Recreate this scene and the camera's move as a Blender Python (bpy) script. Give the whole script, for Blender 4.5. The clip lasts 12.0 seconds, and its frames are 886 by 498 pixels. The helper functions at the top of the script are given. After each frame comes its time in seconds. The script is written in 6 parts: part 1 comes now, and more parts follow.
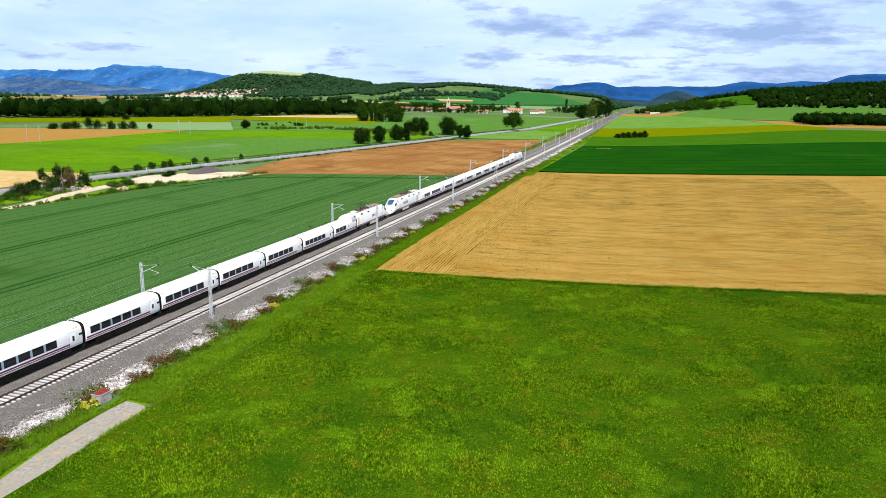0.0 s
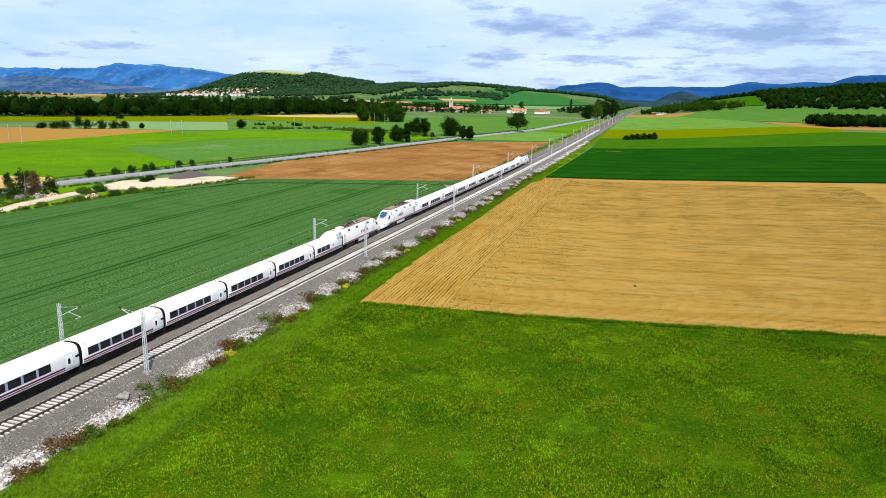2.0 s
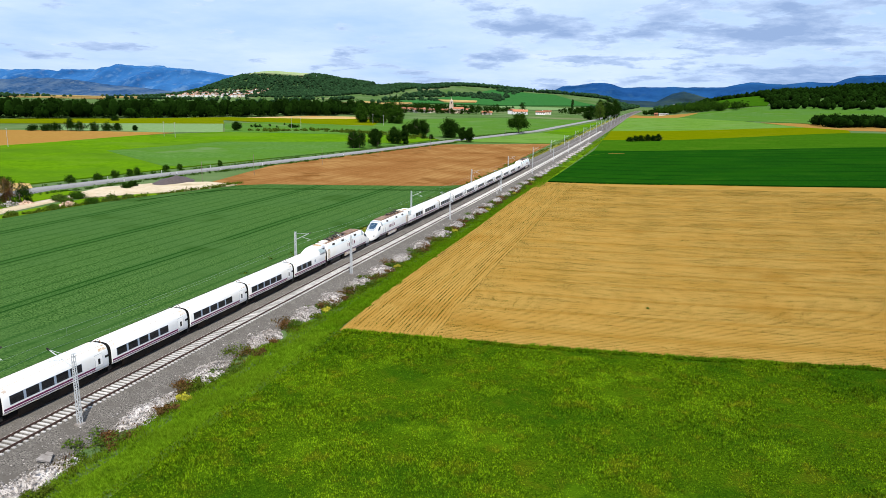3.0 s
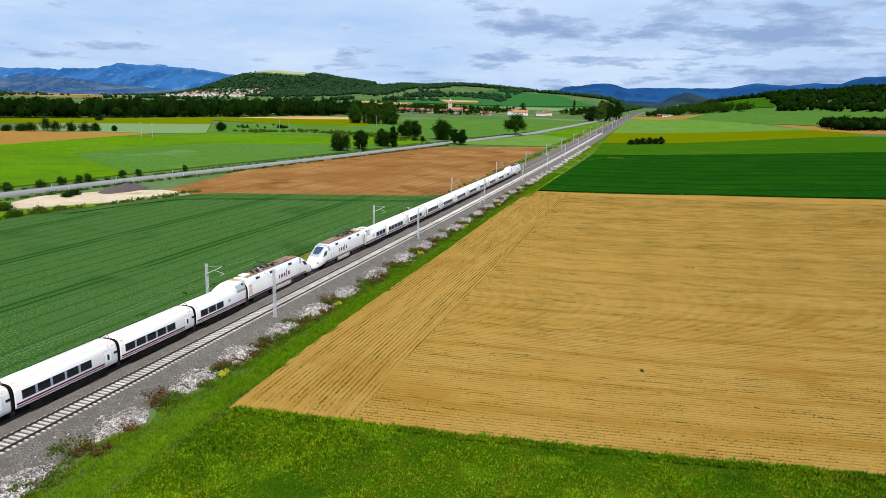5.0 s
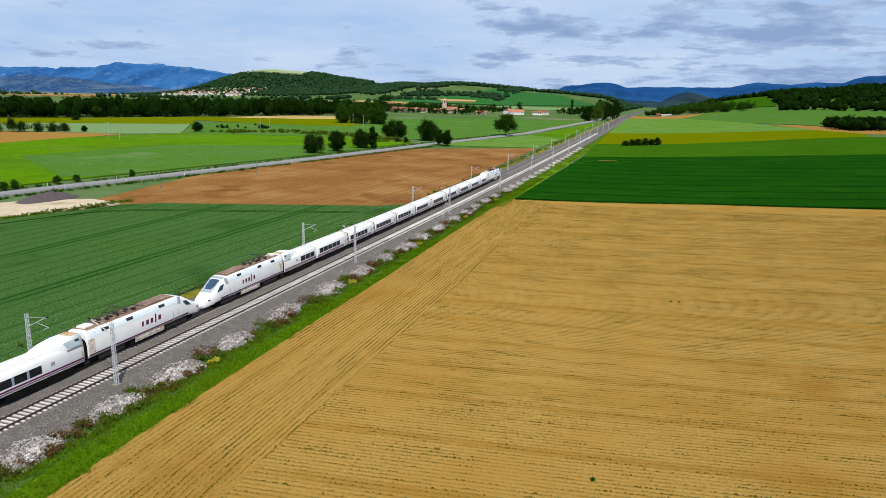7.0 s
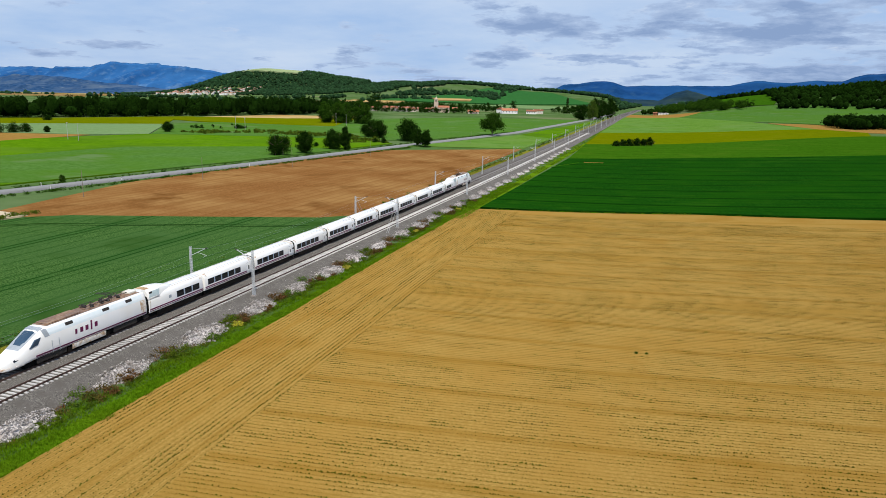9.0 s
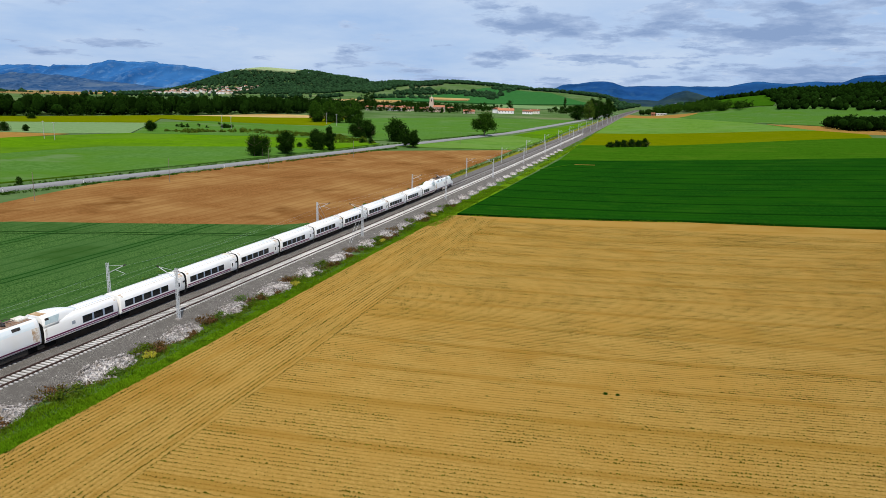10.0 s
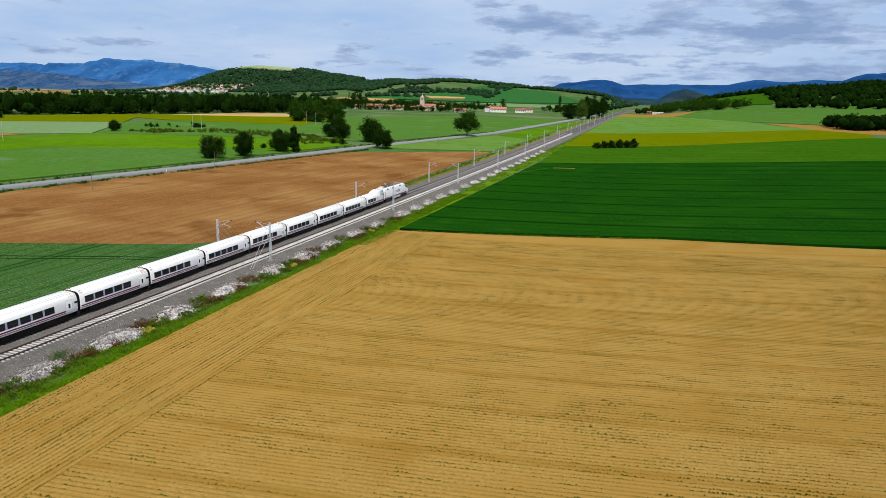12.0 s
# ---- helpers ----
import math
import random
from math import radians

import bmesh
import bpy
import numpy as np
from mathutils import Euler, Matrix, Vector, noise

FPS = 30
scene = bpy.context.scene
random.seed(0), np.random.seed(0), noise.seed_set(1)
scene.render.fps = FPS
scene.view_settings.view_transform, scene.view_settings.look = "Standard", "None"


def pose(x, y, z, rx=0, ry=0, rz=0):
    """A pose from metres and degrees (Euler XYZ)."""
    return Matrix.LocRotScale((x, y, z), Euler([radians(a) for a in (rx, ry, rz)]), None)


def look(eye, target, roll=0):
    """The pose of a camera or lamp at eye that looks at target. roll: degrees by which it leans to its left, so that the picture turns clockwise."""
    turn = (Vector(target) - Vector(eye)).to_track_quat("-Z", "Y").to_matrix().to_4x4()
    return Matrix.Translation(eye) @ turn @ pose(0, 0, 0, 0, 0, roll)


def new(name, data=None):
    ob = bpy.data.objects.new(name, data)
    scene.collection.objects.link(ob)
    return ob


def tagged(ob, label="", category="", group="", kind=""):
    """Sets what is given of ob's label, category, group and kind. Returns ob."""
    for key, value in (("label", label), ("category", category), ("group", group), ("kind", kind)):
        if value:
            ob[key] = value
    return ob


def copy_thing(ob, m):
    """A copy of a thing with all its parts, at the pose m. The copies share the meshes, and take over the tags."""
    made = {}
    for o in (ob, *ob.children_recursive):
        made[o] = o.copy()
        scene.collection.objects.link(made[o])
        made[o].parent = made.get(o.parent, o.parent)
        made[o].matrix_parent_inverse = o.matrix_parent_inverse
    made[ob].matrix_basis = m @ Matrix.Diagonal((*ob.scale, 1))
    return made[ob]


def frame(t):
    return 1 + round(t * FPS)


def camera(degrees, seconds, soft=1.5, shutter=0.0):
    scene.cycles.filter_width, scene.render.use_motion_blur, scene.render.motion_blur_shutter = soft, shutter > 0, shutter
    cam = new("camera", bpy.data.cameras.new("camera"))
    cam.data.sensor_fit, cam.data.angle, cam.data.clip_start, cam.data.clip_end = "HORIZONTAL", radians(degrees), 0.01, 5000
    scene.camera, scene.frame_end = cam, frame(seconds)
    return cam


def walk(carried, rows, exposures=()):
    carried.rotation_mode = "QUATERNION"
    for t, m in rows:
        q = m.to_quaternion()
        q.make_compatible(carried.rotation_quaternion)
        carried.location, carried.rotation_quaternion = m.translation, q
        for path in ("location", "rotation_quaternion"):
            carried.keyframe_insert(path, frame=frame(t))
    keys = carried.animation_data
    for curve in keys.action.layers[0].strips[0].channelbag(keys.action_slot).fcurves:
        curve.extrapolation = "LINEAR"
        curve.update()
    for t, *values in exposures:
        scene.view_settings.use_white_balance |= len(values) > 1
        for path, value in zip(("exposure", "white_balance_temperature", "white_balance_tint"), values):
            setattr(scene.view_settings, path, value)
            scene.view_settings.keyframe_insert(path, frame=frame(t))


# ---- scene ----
cam = camera(66.0, 12.0, soft=0.65)
PATH = [
    (0, (56.218, 23.337, 30.707), (55.654, 25.207, 30.275), 1.1),
    (0.5, (54.869, 27.494, 30.641), (54.305, 29.363, 30.209), 1.1),
    (1, (53.584, 32.084, 30.67), (53.019, 33.953, 30.237), 1.2),
    (1.5, (52.377, 37.048, 30.689), (51.809, 38.916, 30.256), 1.3),
    (2, (51.196, 42.522, 30.79), (50.625, 44.389, 30.357), 1.3),
    (2.5, (50.08, 48.097, 30.894), (49.507, 49.963, 30.462), 1.3),
    (3, (49.145, 54.056, 31.019), (48.57, 55.923, 30.588), 1.2),
    (5, (49.644, 79.102, 31.315), (49.061, 80.967, 30.884), 1.4),
    (5.5, (50.291, 85.448, 31.271), (49.708, 87.312, 30.84), 1.4),
    (6, (51.118, 92.12, 31.335), (50.533, 93.984, 30.904), 1.3),
    (6.5, (51.948, 98.679, 31.252), (51.363, 100.543, 30.82), 1.3),
    (7, (52.898, 105.543, 31.269), (52.312, 107.406, 30.836), 1.4),
    (9, (57.157, 132.575, 30.868), (56.572, 134.437, 30.433), 1.3),
    (9.5, (58.261, 139.383, 30.808), (57.678, 141.246, 30.373), 1.4),
    (10, (59.631, 146.407, 30.762), (59.048, 148.27, 30.326), 1.5),
    (10.5, (61.003, 153.369, 30.725), (60.42, 155.231, 30.288), 1.4),
    (11, (62.351, 160.349, 30.794), (61.77, 162.212, 30.356), 1.6),
    (11.5, (63.746, 166.911, 30.84), (63.165, 168.774, 30.4), 1.5),
    (12, (65.424, 173.652, 30.806), (64.841, 175.514, 30.366), 1.5),
]
walk(cam, [(t, look(eye, target, roll)) for t, eye, target, roll in PATH], exposures=((0, 0.22), (1.5, 0.19), (2.5, 0.11), (3.5, 0.02), (5.0, -0.12), (7.0, -0.26), (12.0, -0.33)))

# ---- sky, sun and exposure ----
SUN_AZ = math.atan2(0.29, -0.51)      # towards the sun, in plan from +y
SUN_EL = radians(55)


def make_world():
    w = bpy.data.worlds.new("sky")
    scene.world = w
    w.use_nodes = True
    nt = w.node_tree
    nt.nodes.clear()
    N = lambda kind: nt.nodes.new(kind)
    L = nt.links.new
    out, bg = N("ShaderNodeOutputWorld"), N("ShaderNodeBackground")
    sky = N("ShaderNodeTexSky")
    sky.sky_type, sky.sun_disc = "NISHITA", False
    sky.sun_elevation, sky.sun_rotation = SUN_EL, SUN_AZ
    sky.air_density, sky.dust_density = 1.0, 0.6
    dim = N("ShaderNodeVectorMath")
    dim.operation = "SCALE"
    dim.inputs["Scale"].default_value = 0.115
    L(sky.outputs[0], dim.inputs[0])
    co = N("ShaderNodeTexCoord")
    sep = N("ShaderNodeSeparateXYZ")
    L(co.outputs["Generated"], sep.inputs[0])

    def m(op, a, b=None, c=None):
        n = N("ShaderNodeMath")
        n.operation = op
        for i, v in enumerate((a, b, c)):
            if v is None:
                continue
            if isinstance(v, (int, float)):
                n.inputs[i].default_value = v
            else:
                L(v, n.inputs[i])
        return n.outputs[0]

    # a flat cloud layer seen in perspective
    up = m("ADD", m("MAXIMUM", sep.outputs[2], 0.0), 0.16)
    u, v = m("DIVIDE", sep.outputs[0], up), m("DIVIDE", sep.outputs[1], up)
    flat = N("ShaderNodeCombineXYZ")
    L(u, flat.inputs[0])
    L(v, flat.inputs[1])

    def noise_of(scale, detail, rough, shift):
        n = N("ShaderNodeTexNoise")
        n.inputs["Scale"].default_value = scale
        n.inputs["Detail"].default_value = detail
        n.inputs["Roughness"].default_value = rough
        mp = N("ShaderNodeMapping")
        mp.inputs["Location"].default_value = shift
        L(flat.outputs[0], mp.inputs[0])
        L(mp.outputs[0], n.inputs["Vector"])
        return n.outputs["Fac"]

    def ramp(f, stops):
        r = N("ShaderNodeValToRGB")
        e = r.color_ramp.elements
        while len(e) < len(stops):
            e.new(0.5)
        for el, (p, c) in zip(e, stops):
            el.position, el.color = p, (c, c, c, 1) if isinstance(c, (int, float)) else (*c, 1)
        L(f, r.inputs[0])
        return r.outputs[0]

    def mix(f, a, b):
        n = N("ShaderNodeMix")
        n.data_type = "RGBA"
        for s, x in ((0, f), (6, a), (7, b)):
            if isinstance(x, tuple):
                n.inputs[s].default_value = (*x, 1)
            elif isinstance(x, float):
                n.inputs[s].default_value = x
            else:
                L(x, n.inputs[s])
        return n.outputs[2]

    veil = ramp(noise_of(0.55, 7, 0.6, (3, 1, 0)), ((0.36, (0.45, 0.675, 1.08)), (0.62, (0.72, 0.885, 1.16))))
    thin = mix(0.10, veil, dim.outputs[0])
    # more of the grey heaps in the east than in the west
    east = m("MINIMUM", m("MAXIMUM", m("MULTIPLY_ADD", sep.outputs[0], 0.9, 0.50), 0.04), 1.0)
    heap = m("MULTIPLY_ADD", east, 0.20, noise_of(1.75, 10, 0.62, (7.3, 2.1, 0)))
    cover = ramp(heap, ((0.575, 0.0), (0.632, 1.0)))
    # pale sunlit rims and grey undersides
    inner = m("ADD", heap, m("MULTIPLY", noise_of(3.2, 8, 0.64, (1.3, 9.1, 0)), 0.40))
    body = ramp(inner, ((0.70, (0.94, 1.03, 1.17)), (0.79, (0.55, 0.71, 1.0)), (0.94, (0.33, 0.475, 0.77))))
    wisp = ramp(noise_of(2.4, 9, 0.6, (4.4, 6.2, 0)), ((0.60, 0.0), (0.70, 0.40)))
    both = mix(cover, mix(wisp, thin, (0.42, 0.61, 0.97)), body)
    L(both, bg.inputs[0])
    bg.inputs[1].default_value = 0.96
    L(bg.outputs[0], out.inputs[0])


make_world()
sun = new("sun", bpy.data.lights.new("sun", "SUN"))
sun.data.energy, sun.data.angle, sun.data.color = 5.0, radians(0.6), (1.0, 0.95, 0.86)
sun.matrix_world = look((math.sin(SUN_AZ) * math.cos(SUN_EL) * 100, math.cos(SUN_AZ) * math.cos(SUN_EL) * 100, math.sin(SUN_EL) * 100), (0, 0, 0))


# ---- the land ----
def sm(a):
    a = min(max(a, 0.0), 1.0)
    return a * a * (3 - 2 * a)


# crest lines of the hills: (x, y, height) points and the width of the slope
RIDGES = (
    (((-2062, 3000, 22), (-1948, 3000, 64), (-1821, 3000, 110), (-1708, 3000, 124), (-1522, 3000, 114), (-1378, 3000, 92), (-1238, 3000, 74), (-1101, 3000, 64), (-941, 3000, 44), (-700, 3000, 16)), 420),
    (((-943, 2600, 12), (-805, 2600, 38), (-716, 2600, 56), (-650, 2600, 65), (-542, 2600, 57), (-416, 2600, 49), (-293, 2600, 32), (-120, 2600, 10)), 520),
    (((60, 1500, 2), (157, 1480, 12), (202, 1450, 20), (253, 1420, 32), (296, 1400, 38), (338, 1400, 38), (393, 1400, 47), (700, 1400, 60), (1200, 1300, 70)), 230),
)


def ridge(x, y, line, width):
    best = 0.0
    for (ax, ay, ah), (bx, by, bh) in zip(line, line[1:]):
        dx, dy = bx - ax, by - ay
        k = min(max(((x - ax) * dx + (y - ay) * dy) / (dx * dx + dy * dy), 0.0), 1.0)
        d = math.hypot(x - ax - k * dx, y - ay - k * dy) / width
        if d < 2.2:
            best = max(best, (ah + (bh - ah) * k) * math.exp(-1.6 * d * d))
    return best


def ground(x, y):
    """Height of the land."""
    z = 9 * sm((y - 200) / 1300) + 6 * sm((x - 25) / 200)
    low = sm((abs(x + 5) - 25) / 110)     # the hills stay low near the line
    if low > 0:
        for k, (line, width) in enumerate(RIDGES):
            z += low * ridge(x, y, line, width) * (sm((x + 2150) / 330) if k == 0 else 1.0)
    return z


TRACK_L, TRACK_R = -7.02, -2.65


def rail_z(y):
    """Height of the rail heads along the line."""
    return 1.15 + 9 * sm((y - 200) / 1300)


# ---- materials ----
def surface(name, colours, sizes=(1.0, 12.0), rough=0.85, bump=0.0, bump_size=None, metal=0.0, spread=0.5, island=0.0, obj=0.0, stripes=None, coat=0.0, leaf=False, gloss=0.3, patches=()):
    """A node material: colours mixed by noise at two sizes in metres; stripes: (direction in degrees, period, width, colour, strength)."""
    mt = bpy.data.materials.new(name)
    mt.use_nodes = True
    nt = mt.node_tree
    N = lambda kind: nt.nodes.new(kind)
    L = nt.links.new
    bs = nt.nodes["Principled BSDF"]
    geo = N("ShaderNodeNewGeometry")
    pos = geo.outputs["Position"]

    def noise_of(size, detail=4, rough_=0.6):
        n = N("ShaderNodeTexNoise")
        n.inputs["Scale"].default_value = 1.0 / size
        n.inputs["Detail"].default_value = detail
        n.inputs["Roughness"].default_value = rough_
        L(pos, n.inputs["Vector"])
        return n.outputs["Fac"]

    def mix(f, a, b, kind="MIX"):
        n = N("ShaderNodeMix")
        n.data_type, n.blend_type = "RGBA", kind
        for s, x in ((0, f), (6, a), (7, b)):
            if isinstance(x, (int, float)):
                n.inputs[s].default_value = x
            elif isinstance(x, tuple):
                n.inputs[s].default_value = (*x, 1)
            else:
                L(x, n.inputs[s])
        return n.outputs[2]

    def steps(f, lo, hi):
        n = N("ShaderNodeMapRange")
        n.inputs[1].default_value, n.inputs[2].default_value = lo, hi
        L(f, n.inputs[0])
        return n.outputs[0]

    def math_of(op, a, b=0.0):
        n = N("ShaderNodeMath")
        n.operation = op
        for i, x in enumerate((a, b)):
            if isinstance(x, (int, float)):
                n.inputs[i].default_value = x
            else:
                L(x, n.inputs[i])
        return n.outputs[0]

    h = 0.5 * spread
    fine = noise_of(sizes[0])
    col = mix(steps(fine, 0.5 - h / 2, 0.5 + h / 2), colours[0], colours[1])
    if len(colours) > 2:
        col = mix(steps(noise_of(sizes[1]), 0.42, 0.66), col, colours[2])
    if len(colours) > 3:
        col = mix(steps(noise_of(sizes[-1] * 0.37, 6), 0.56, 0.68), col, colours[3])
    for k, (size, lo, hi, colour, strength) in enumerate(patches):
        col = mix(math_of("MULTIPLY", steps(noise_of(size + 0.013 * k, 6, 0.62), lo, hi), strength), col, colour)
    for angle, period, width, colour, strength, *shift in (stripes or ()):
        sep = N("ShaderNodeSeparateXYZ")
        L(pos, sep.inputs[0])
        a = radians(angle)
        across = math_of("ADD", math_of("MULTIPLY", sep.outputs[0], math.cos(a)), math_of("MULTIPLY", sep.outputs[1], math.sin(a)))
        across = math_of("ADD", across, math_of("ADD", math_of("MULTIPLY", noise_of(25.0, 2), min(period * 0.12, 0.8)), sum(shift)))
        far = math_of("ABSOLUTE", math_of("SUBTRACT", math_of("FRACT", math_of("DIVIDE", across, period)), 0.5))
        line = steps(far, width / period / 2 * 1.3, width / period / 2 * 0.7)
        line = math_of("MULTIPLY", line, math_of("MULTIPLY", steps(noise_of(max(period, 4.0), 5), 0.28, 0.46), strength))
        col = mix(line, col, colour)
    if island or obj:
        rnd = geo.outputs["Random Per Island"]
        if obj:
            oi = N("ShaderNodeObjectInfo")
            rnd = oi.outputs["Random"]
        hv = N("ShaderNodeHueSaturation")
        L(col, hv.inputs["Color"])
        k = max(island, obj)
        L(steps(rnd, 0, 1), hv.inputs["Value"])
        mr = hv.inputs["Value"].links[0].from_node
        mr.inputs[3].default_value, mr.inputs[4].default_value = 1 - k, 1 + k
        col = hv.outputs[0]
    L(col, bs.inputs["Base Color"])
    bs.inputs["Roughness"].default_value = rough
    bs.inputs["Metallic"].default_value = metal
    # loose soil, crops and gravel scatter light back towards the sun
    bs.inputs["Diffuse Roughness"].default_value = 1.0 if gloss <= 0.1 else 0.0
    bs.inputs["Specular IOR Level"].default_value = gloss
    bs.inputs["Coat Weight"].default_value = coat
    if leaf:
        thin, both = N("ShaderNodeBsdfTranslucent"), N("ShaderNodeMixShader")
        L(col, thin.inputs[0])
        both.inputs[0].default_value = 0.35
        L(bs.outputs[0], both.inputs[1])
        L(thin.outputs[0], both.inputs[2])
        L(both.outputs[0], nt.nodes["Material Output"].inputs[0])
    if bump:
        b = N("ShaderNodeBump")
        b.inputs["Strength"].default_value = 1.0
        b.inputs["Distance"].default_value = bump
        L(noise_of(bump_size or sizes[0], 6, 0.65), b.inputs["Height"])
        L(b.outputs[0], bs.inputs["Normal"])
    return mt


M = {}
# sheet darker than its leaves: shade between clumps is put into the colour
M["meadow"] = surface("meadow", ((0.01652, 0.042, 0.001), (0.05428, 0.108, 0.003)), (0.16, 9.0), bump=0.16, bump_size=0.2, spread=0.5, gloss=0, patches=((2.6, 0.53, 0.63, (0.0708, 0.082, 0.004), 0.4), (11.0, 0.49, 0.62, (0.01062, 0.048, 0.002), 0.55), (6.0, 0.55, 0.62, (0.059, 0.125, 0.003), 0.6)))
M["meadow_leaf"] = surface("meadow_leaf", ((0.05189, 0.1072, 0.00265), (0.1224, 0.2102, 0.004417)), (0.4, 7.0), spread=0.35, island=0.6, gloss=0, rough=0.7, patches=((2.6, 0.53, 0.62, (0.1557, 0.1566, 0.007068), 0.5), (11.0, 0.49, 0.62, (0.02699, 0.08657, 0.00265), 0.6), (6.0, 0.55, 0.62, (0.1349, 0.2308, 0.005301), 0.75), (1.3, 0.68, 0.75, (0.2699, 0.1484, 0.01767), 0.7)))
M["verge"] = surface("verge", ((0.06732, 0.1394, 0.003872), (0.103, 0.2047, 0.005808), (0.08712, 0.1568, 0.00484)), (0.3, 5.0), bump=0.08, bump_size=0.2, gloss=0)
M["verge_leaf"] = surface("verge_leaf", ((0.08289, 0.1836, 0.004224), (0.1427, 0.2803, 0.007392), (0.1151, 0.1989, 0.006336)), (0.5, 6.0), island=0.28, gloss=0, rough=0.7, patches=((3.0, 0.58, 0.66, (0.02878, 0.07878, 0.004224), 0.7),), leaf=True)
M["long_grass"] = surface("long_grass", ((0.1058, 0.209, 0.006), (0.184, 0.3277, 0.012), (0.138, 0.2316, 0.01)), (0.5, 6.0), island=0.3, gloss=0, rough=0.7, patches=((3.0, 0.60, 0.68, (0.046, 0.1073, 0.006), 0.6),), leaf=True)
M["dry_verge"] = surface("dry_verge", ((0.12, 0.13, 0.012), (0.22, 0.18, 0.03), (0.10, 0.14, 0.010)), (0.5, 4.0), bump=0.15, gloss=0)
M["tan_soil"] = surface("tan_soil", ((0.2584, 0.1565, 0.03667), (0.3328, 0.2099, 0.055), (0.2897, 0.1695, 0.03797), (0.2467, 0.1343, 0.02488)), (0.30, 12.0, 70.0), bump=0.06, bump_size=0.3, gloss=0, stripes=((95.43, 0.5774, 0.20, (0.1545, 0.08692, 0.0108), 0.34, -0.28), (95.43, 9.0, 1.3, (0.2215, 0.1187, 0.01728), 0.5), (95.43, 31.0, 4.0, (0.2369, 0.1325, 0.0216), 0.35)))
M["headland_soil"] = surface("headland_soil", ((0.2584, 0.1565, 0.03667), (0.3328, 0.2099, 0.055), (0.2897, 0.1695, 0.03797), (0.2467, 0.1343, 0.02488)), (0.30, 12.0, 70.0), bump=0.06, bump_size=0.3, gloss=0, stripes=((0, 0.57, 0.19, (0.1545, 0.08692, 0.0108), 0.34, -0.05), (0, 4.6, 0.8, (0.2215, 0.1187, 0.01728), 0.35)))
M["ploughed_soil"] = surface("ploughed_soil", ((0.1536, 0.06793, 0.0196), (0.215, 0.1039, 0.03386), (0.2534, 0.1399, 0.049), (0.1306, 0.05754, 0.01604)), (0.6, 26.0, 60.0), bump=0.12, bump_size=0.5, gloss=0, stripes=((-3, 3.4, 1.0, (0.136, 0.0518, 0.0132), 0.28), (-3, 13.0, 3.0, (0.144, 0.05772, 0.01452), 0.25)))
M["wheat"] = surface("wheat", ((0.01488, 0.04865, 0.009206), (0.06698, 0.1349, 0.033), (0.04168, 0.09416, 0.02378), (0.02381, 0.06277, 0.01074)), (0.28, 30.0, 80.0), bump=0.07, bump_size=0.3, gloss=0, spread=0.4, stripes=((0, 24.0, 0.5, (0.006182, 0.0277, 0.004074), 1.0), (0, 24.0, 0.5, (0.006182, 0.0277, 0.004074), 1.0, 1.9), (0, 24.0, 3.6, (0.017, 0.06111, 0.01141), 0.4, 1.0), (0, 4.0, 0.7, (0.01236, 0.05215, 0.008148), 0.5)))
M["tramline"] = surface("tramline", ((0.006, 0.026, 0.004), (0.012, 0.042, 0.007)), (0.5, 4.0), gloss=0)
M["dark_crop"] = surface("dark_crop", ((0.004044, 0.03478, 0.002023), (0.008089, 0.05339, 0.003235), (0.008089, 0.05339, 0.002427)), (0.8, 30.0), bump=0.12, bump_size=0.6, gloss=0, stripes=((97, 17.0, 1.8, (0.002855, 0.02284, 0.001427), 0.9), (97, 5.0, 1.2, (0.003806, 0.03045, 0.001903), 0.4)), patches=((5.0, 0.52, 0.68, (0.01142, 0.05519, 0.002855), 0.6), (40.0, 0.55, 0.66, (0.01523, 0.06661, 0.003806), 0.6)))
M["mid_crop"] = surface("mid_crop", ((0.02432, 0.08071, 0.00304), (0.03496, 0.1026, 0.0038), (0.03192, 0.09576, 0.0038)), (1.5, 40.0), bump=0.1, gloss=0, stripes=((97, 16.0, 1.2, (0.0171, 0.057, 0.0019), 0.7),), patches=((4.0, 0.5, 0.66, (0.019, 0.0627, 0.0019), 0.6), (26.0, 0.52, 0.66, (0.0475, 0.1045, 0.0057), 0.6)))
M["olive_crop"] = surface("olive_crop", ((0.0912, 0.114, 0.000456), (0.1102, 0.133, 0.00076), (0.0988, 0.1216, 0.00076)), (2.0, 40.0), bump=0.1, gloss=0, patches=((6.0, 0.5, 0.66, (0.070, 0.100, 0.001), 0.6), (30.0, 0.52, 0.66, (0.12, 0.135, 0.004), 0.6)))
M["pale_crop"] = surface("pale_crop", ((0.07171, 0.1565, 0.01572), (0.1019, 0.1931, 0.02831), (0.09435, 0.1798, 0.03774)), (3.0, 60.0), bump=0.1, gloss=0, stripes=((88, 18.0, 2.0, (0.0816, 0.18, 0.0255), 0.6),), patches=((14.0, 0.5, 0.64, (0.0612, 0.135, 0.0136), 0.7), (45.0, 0.5, 0.64, (0.1122, 0.18, 0.0425), 0.6)))
M["grey_crop"] = surface("grey_crop", ((0.110, 0.185, 0.068), (0.150, 0.225, 0.098), (0.130, 0.205, 0.085)), (3.0, 60.0), bump=0.1, gloss=0, stripes=((80, 16.0, 1.6, (0.10, 0.18, 0.06), 0.5),))
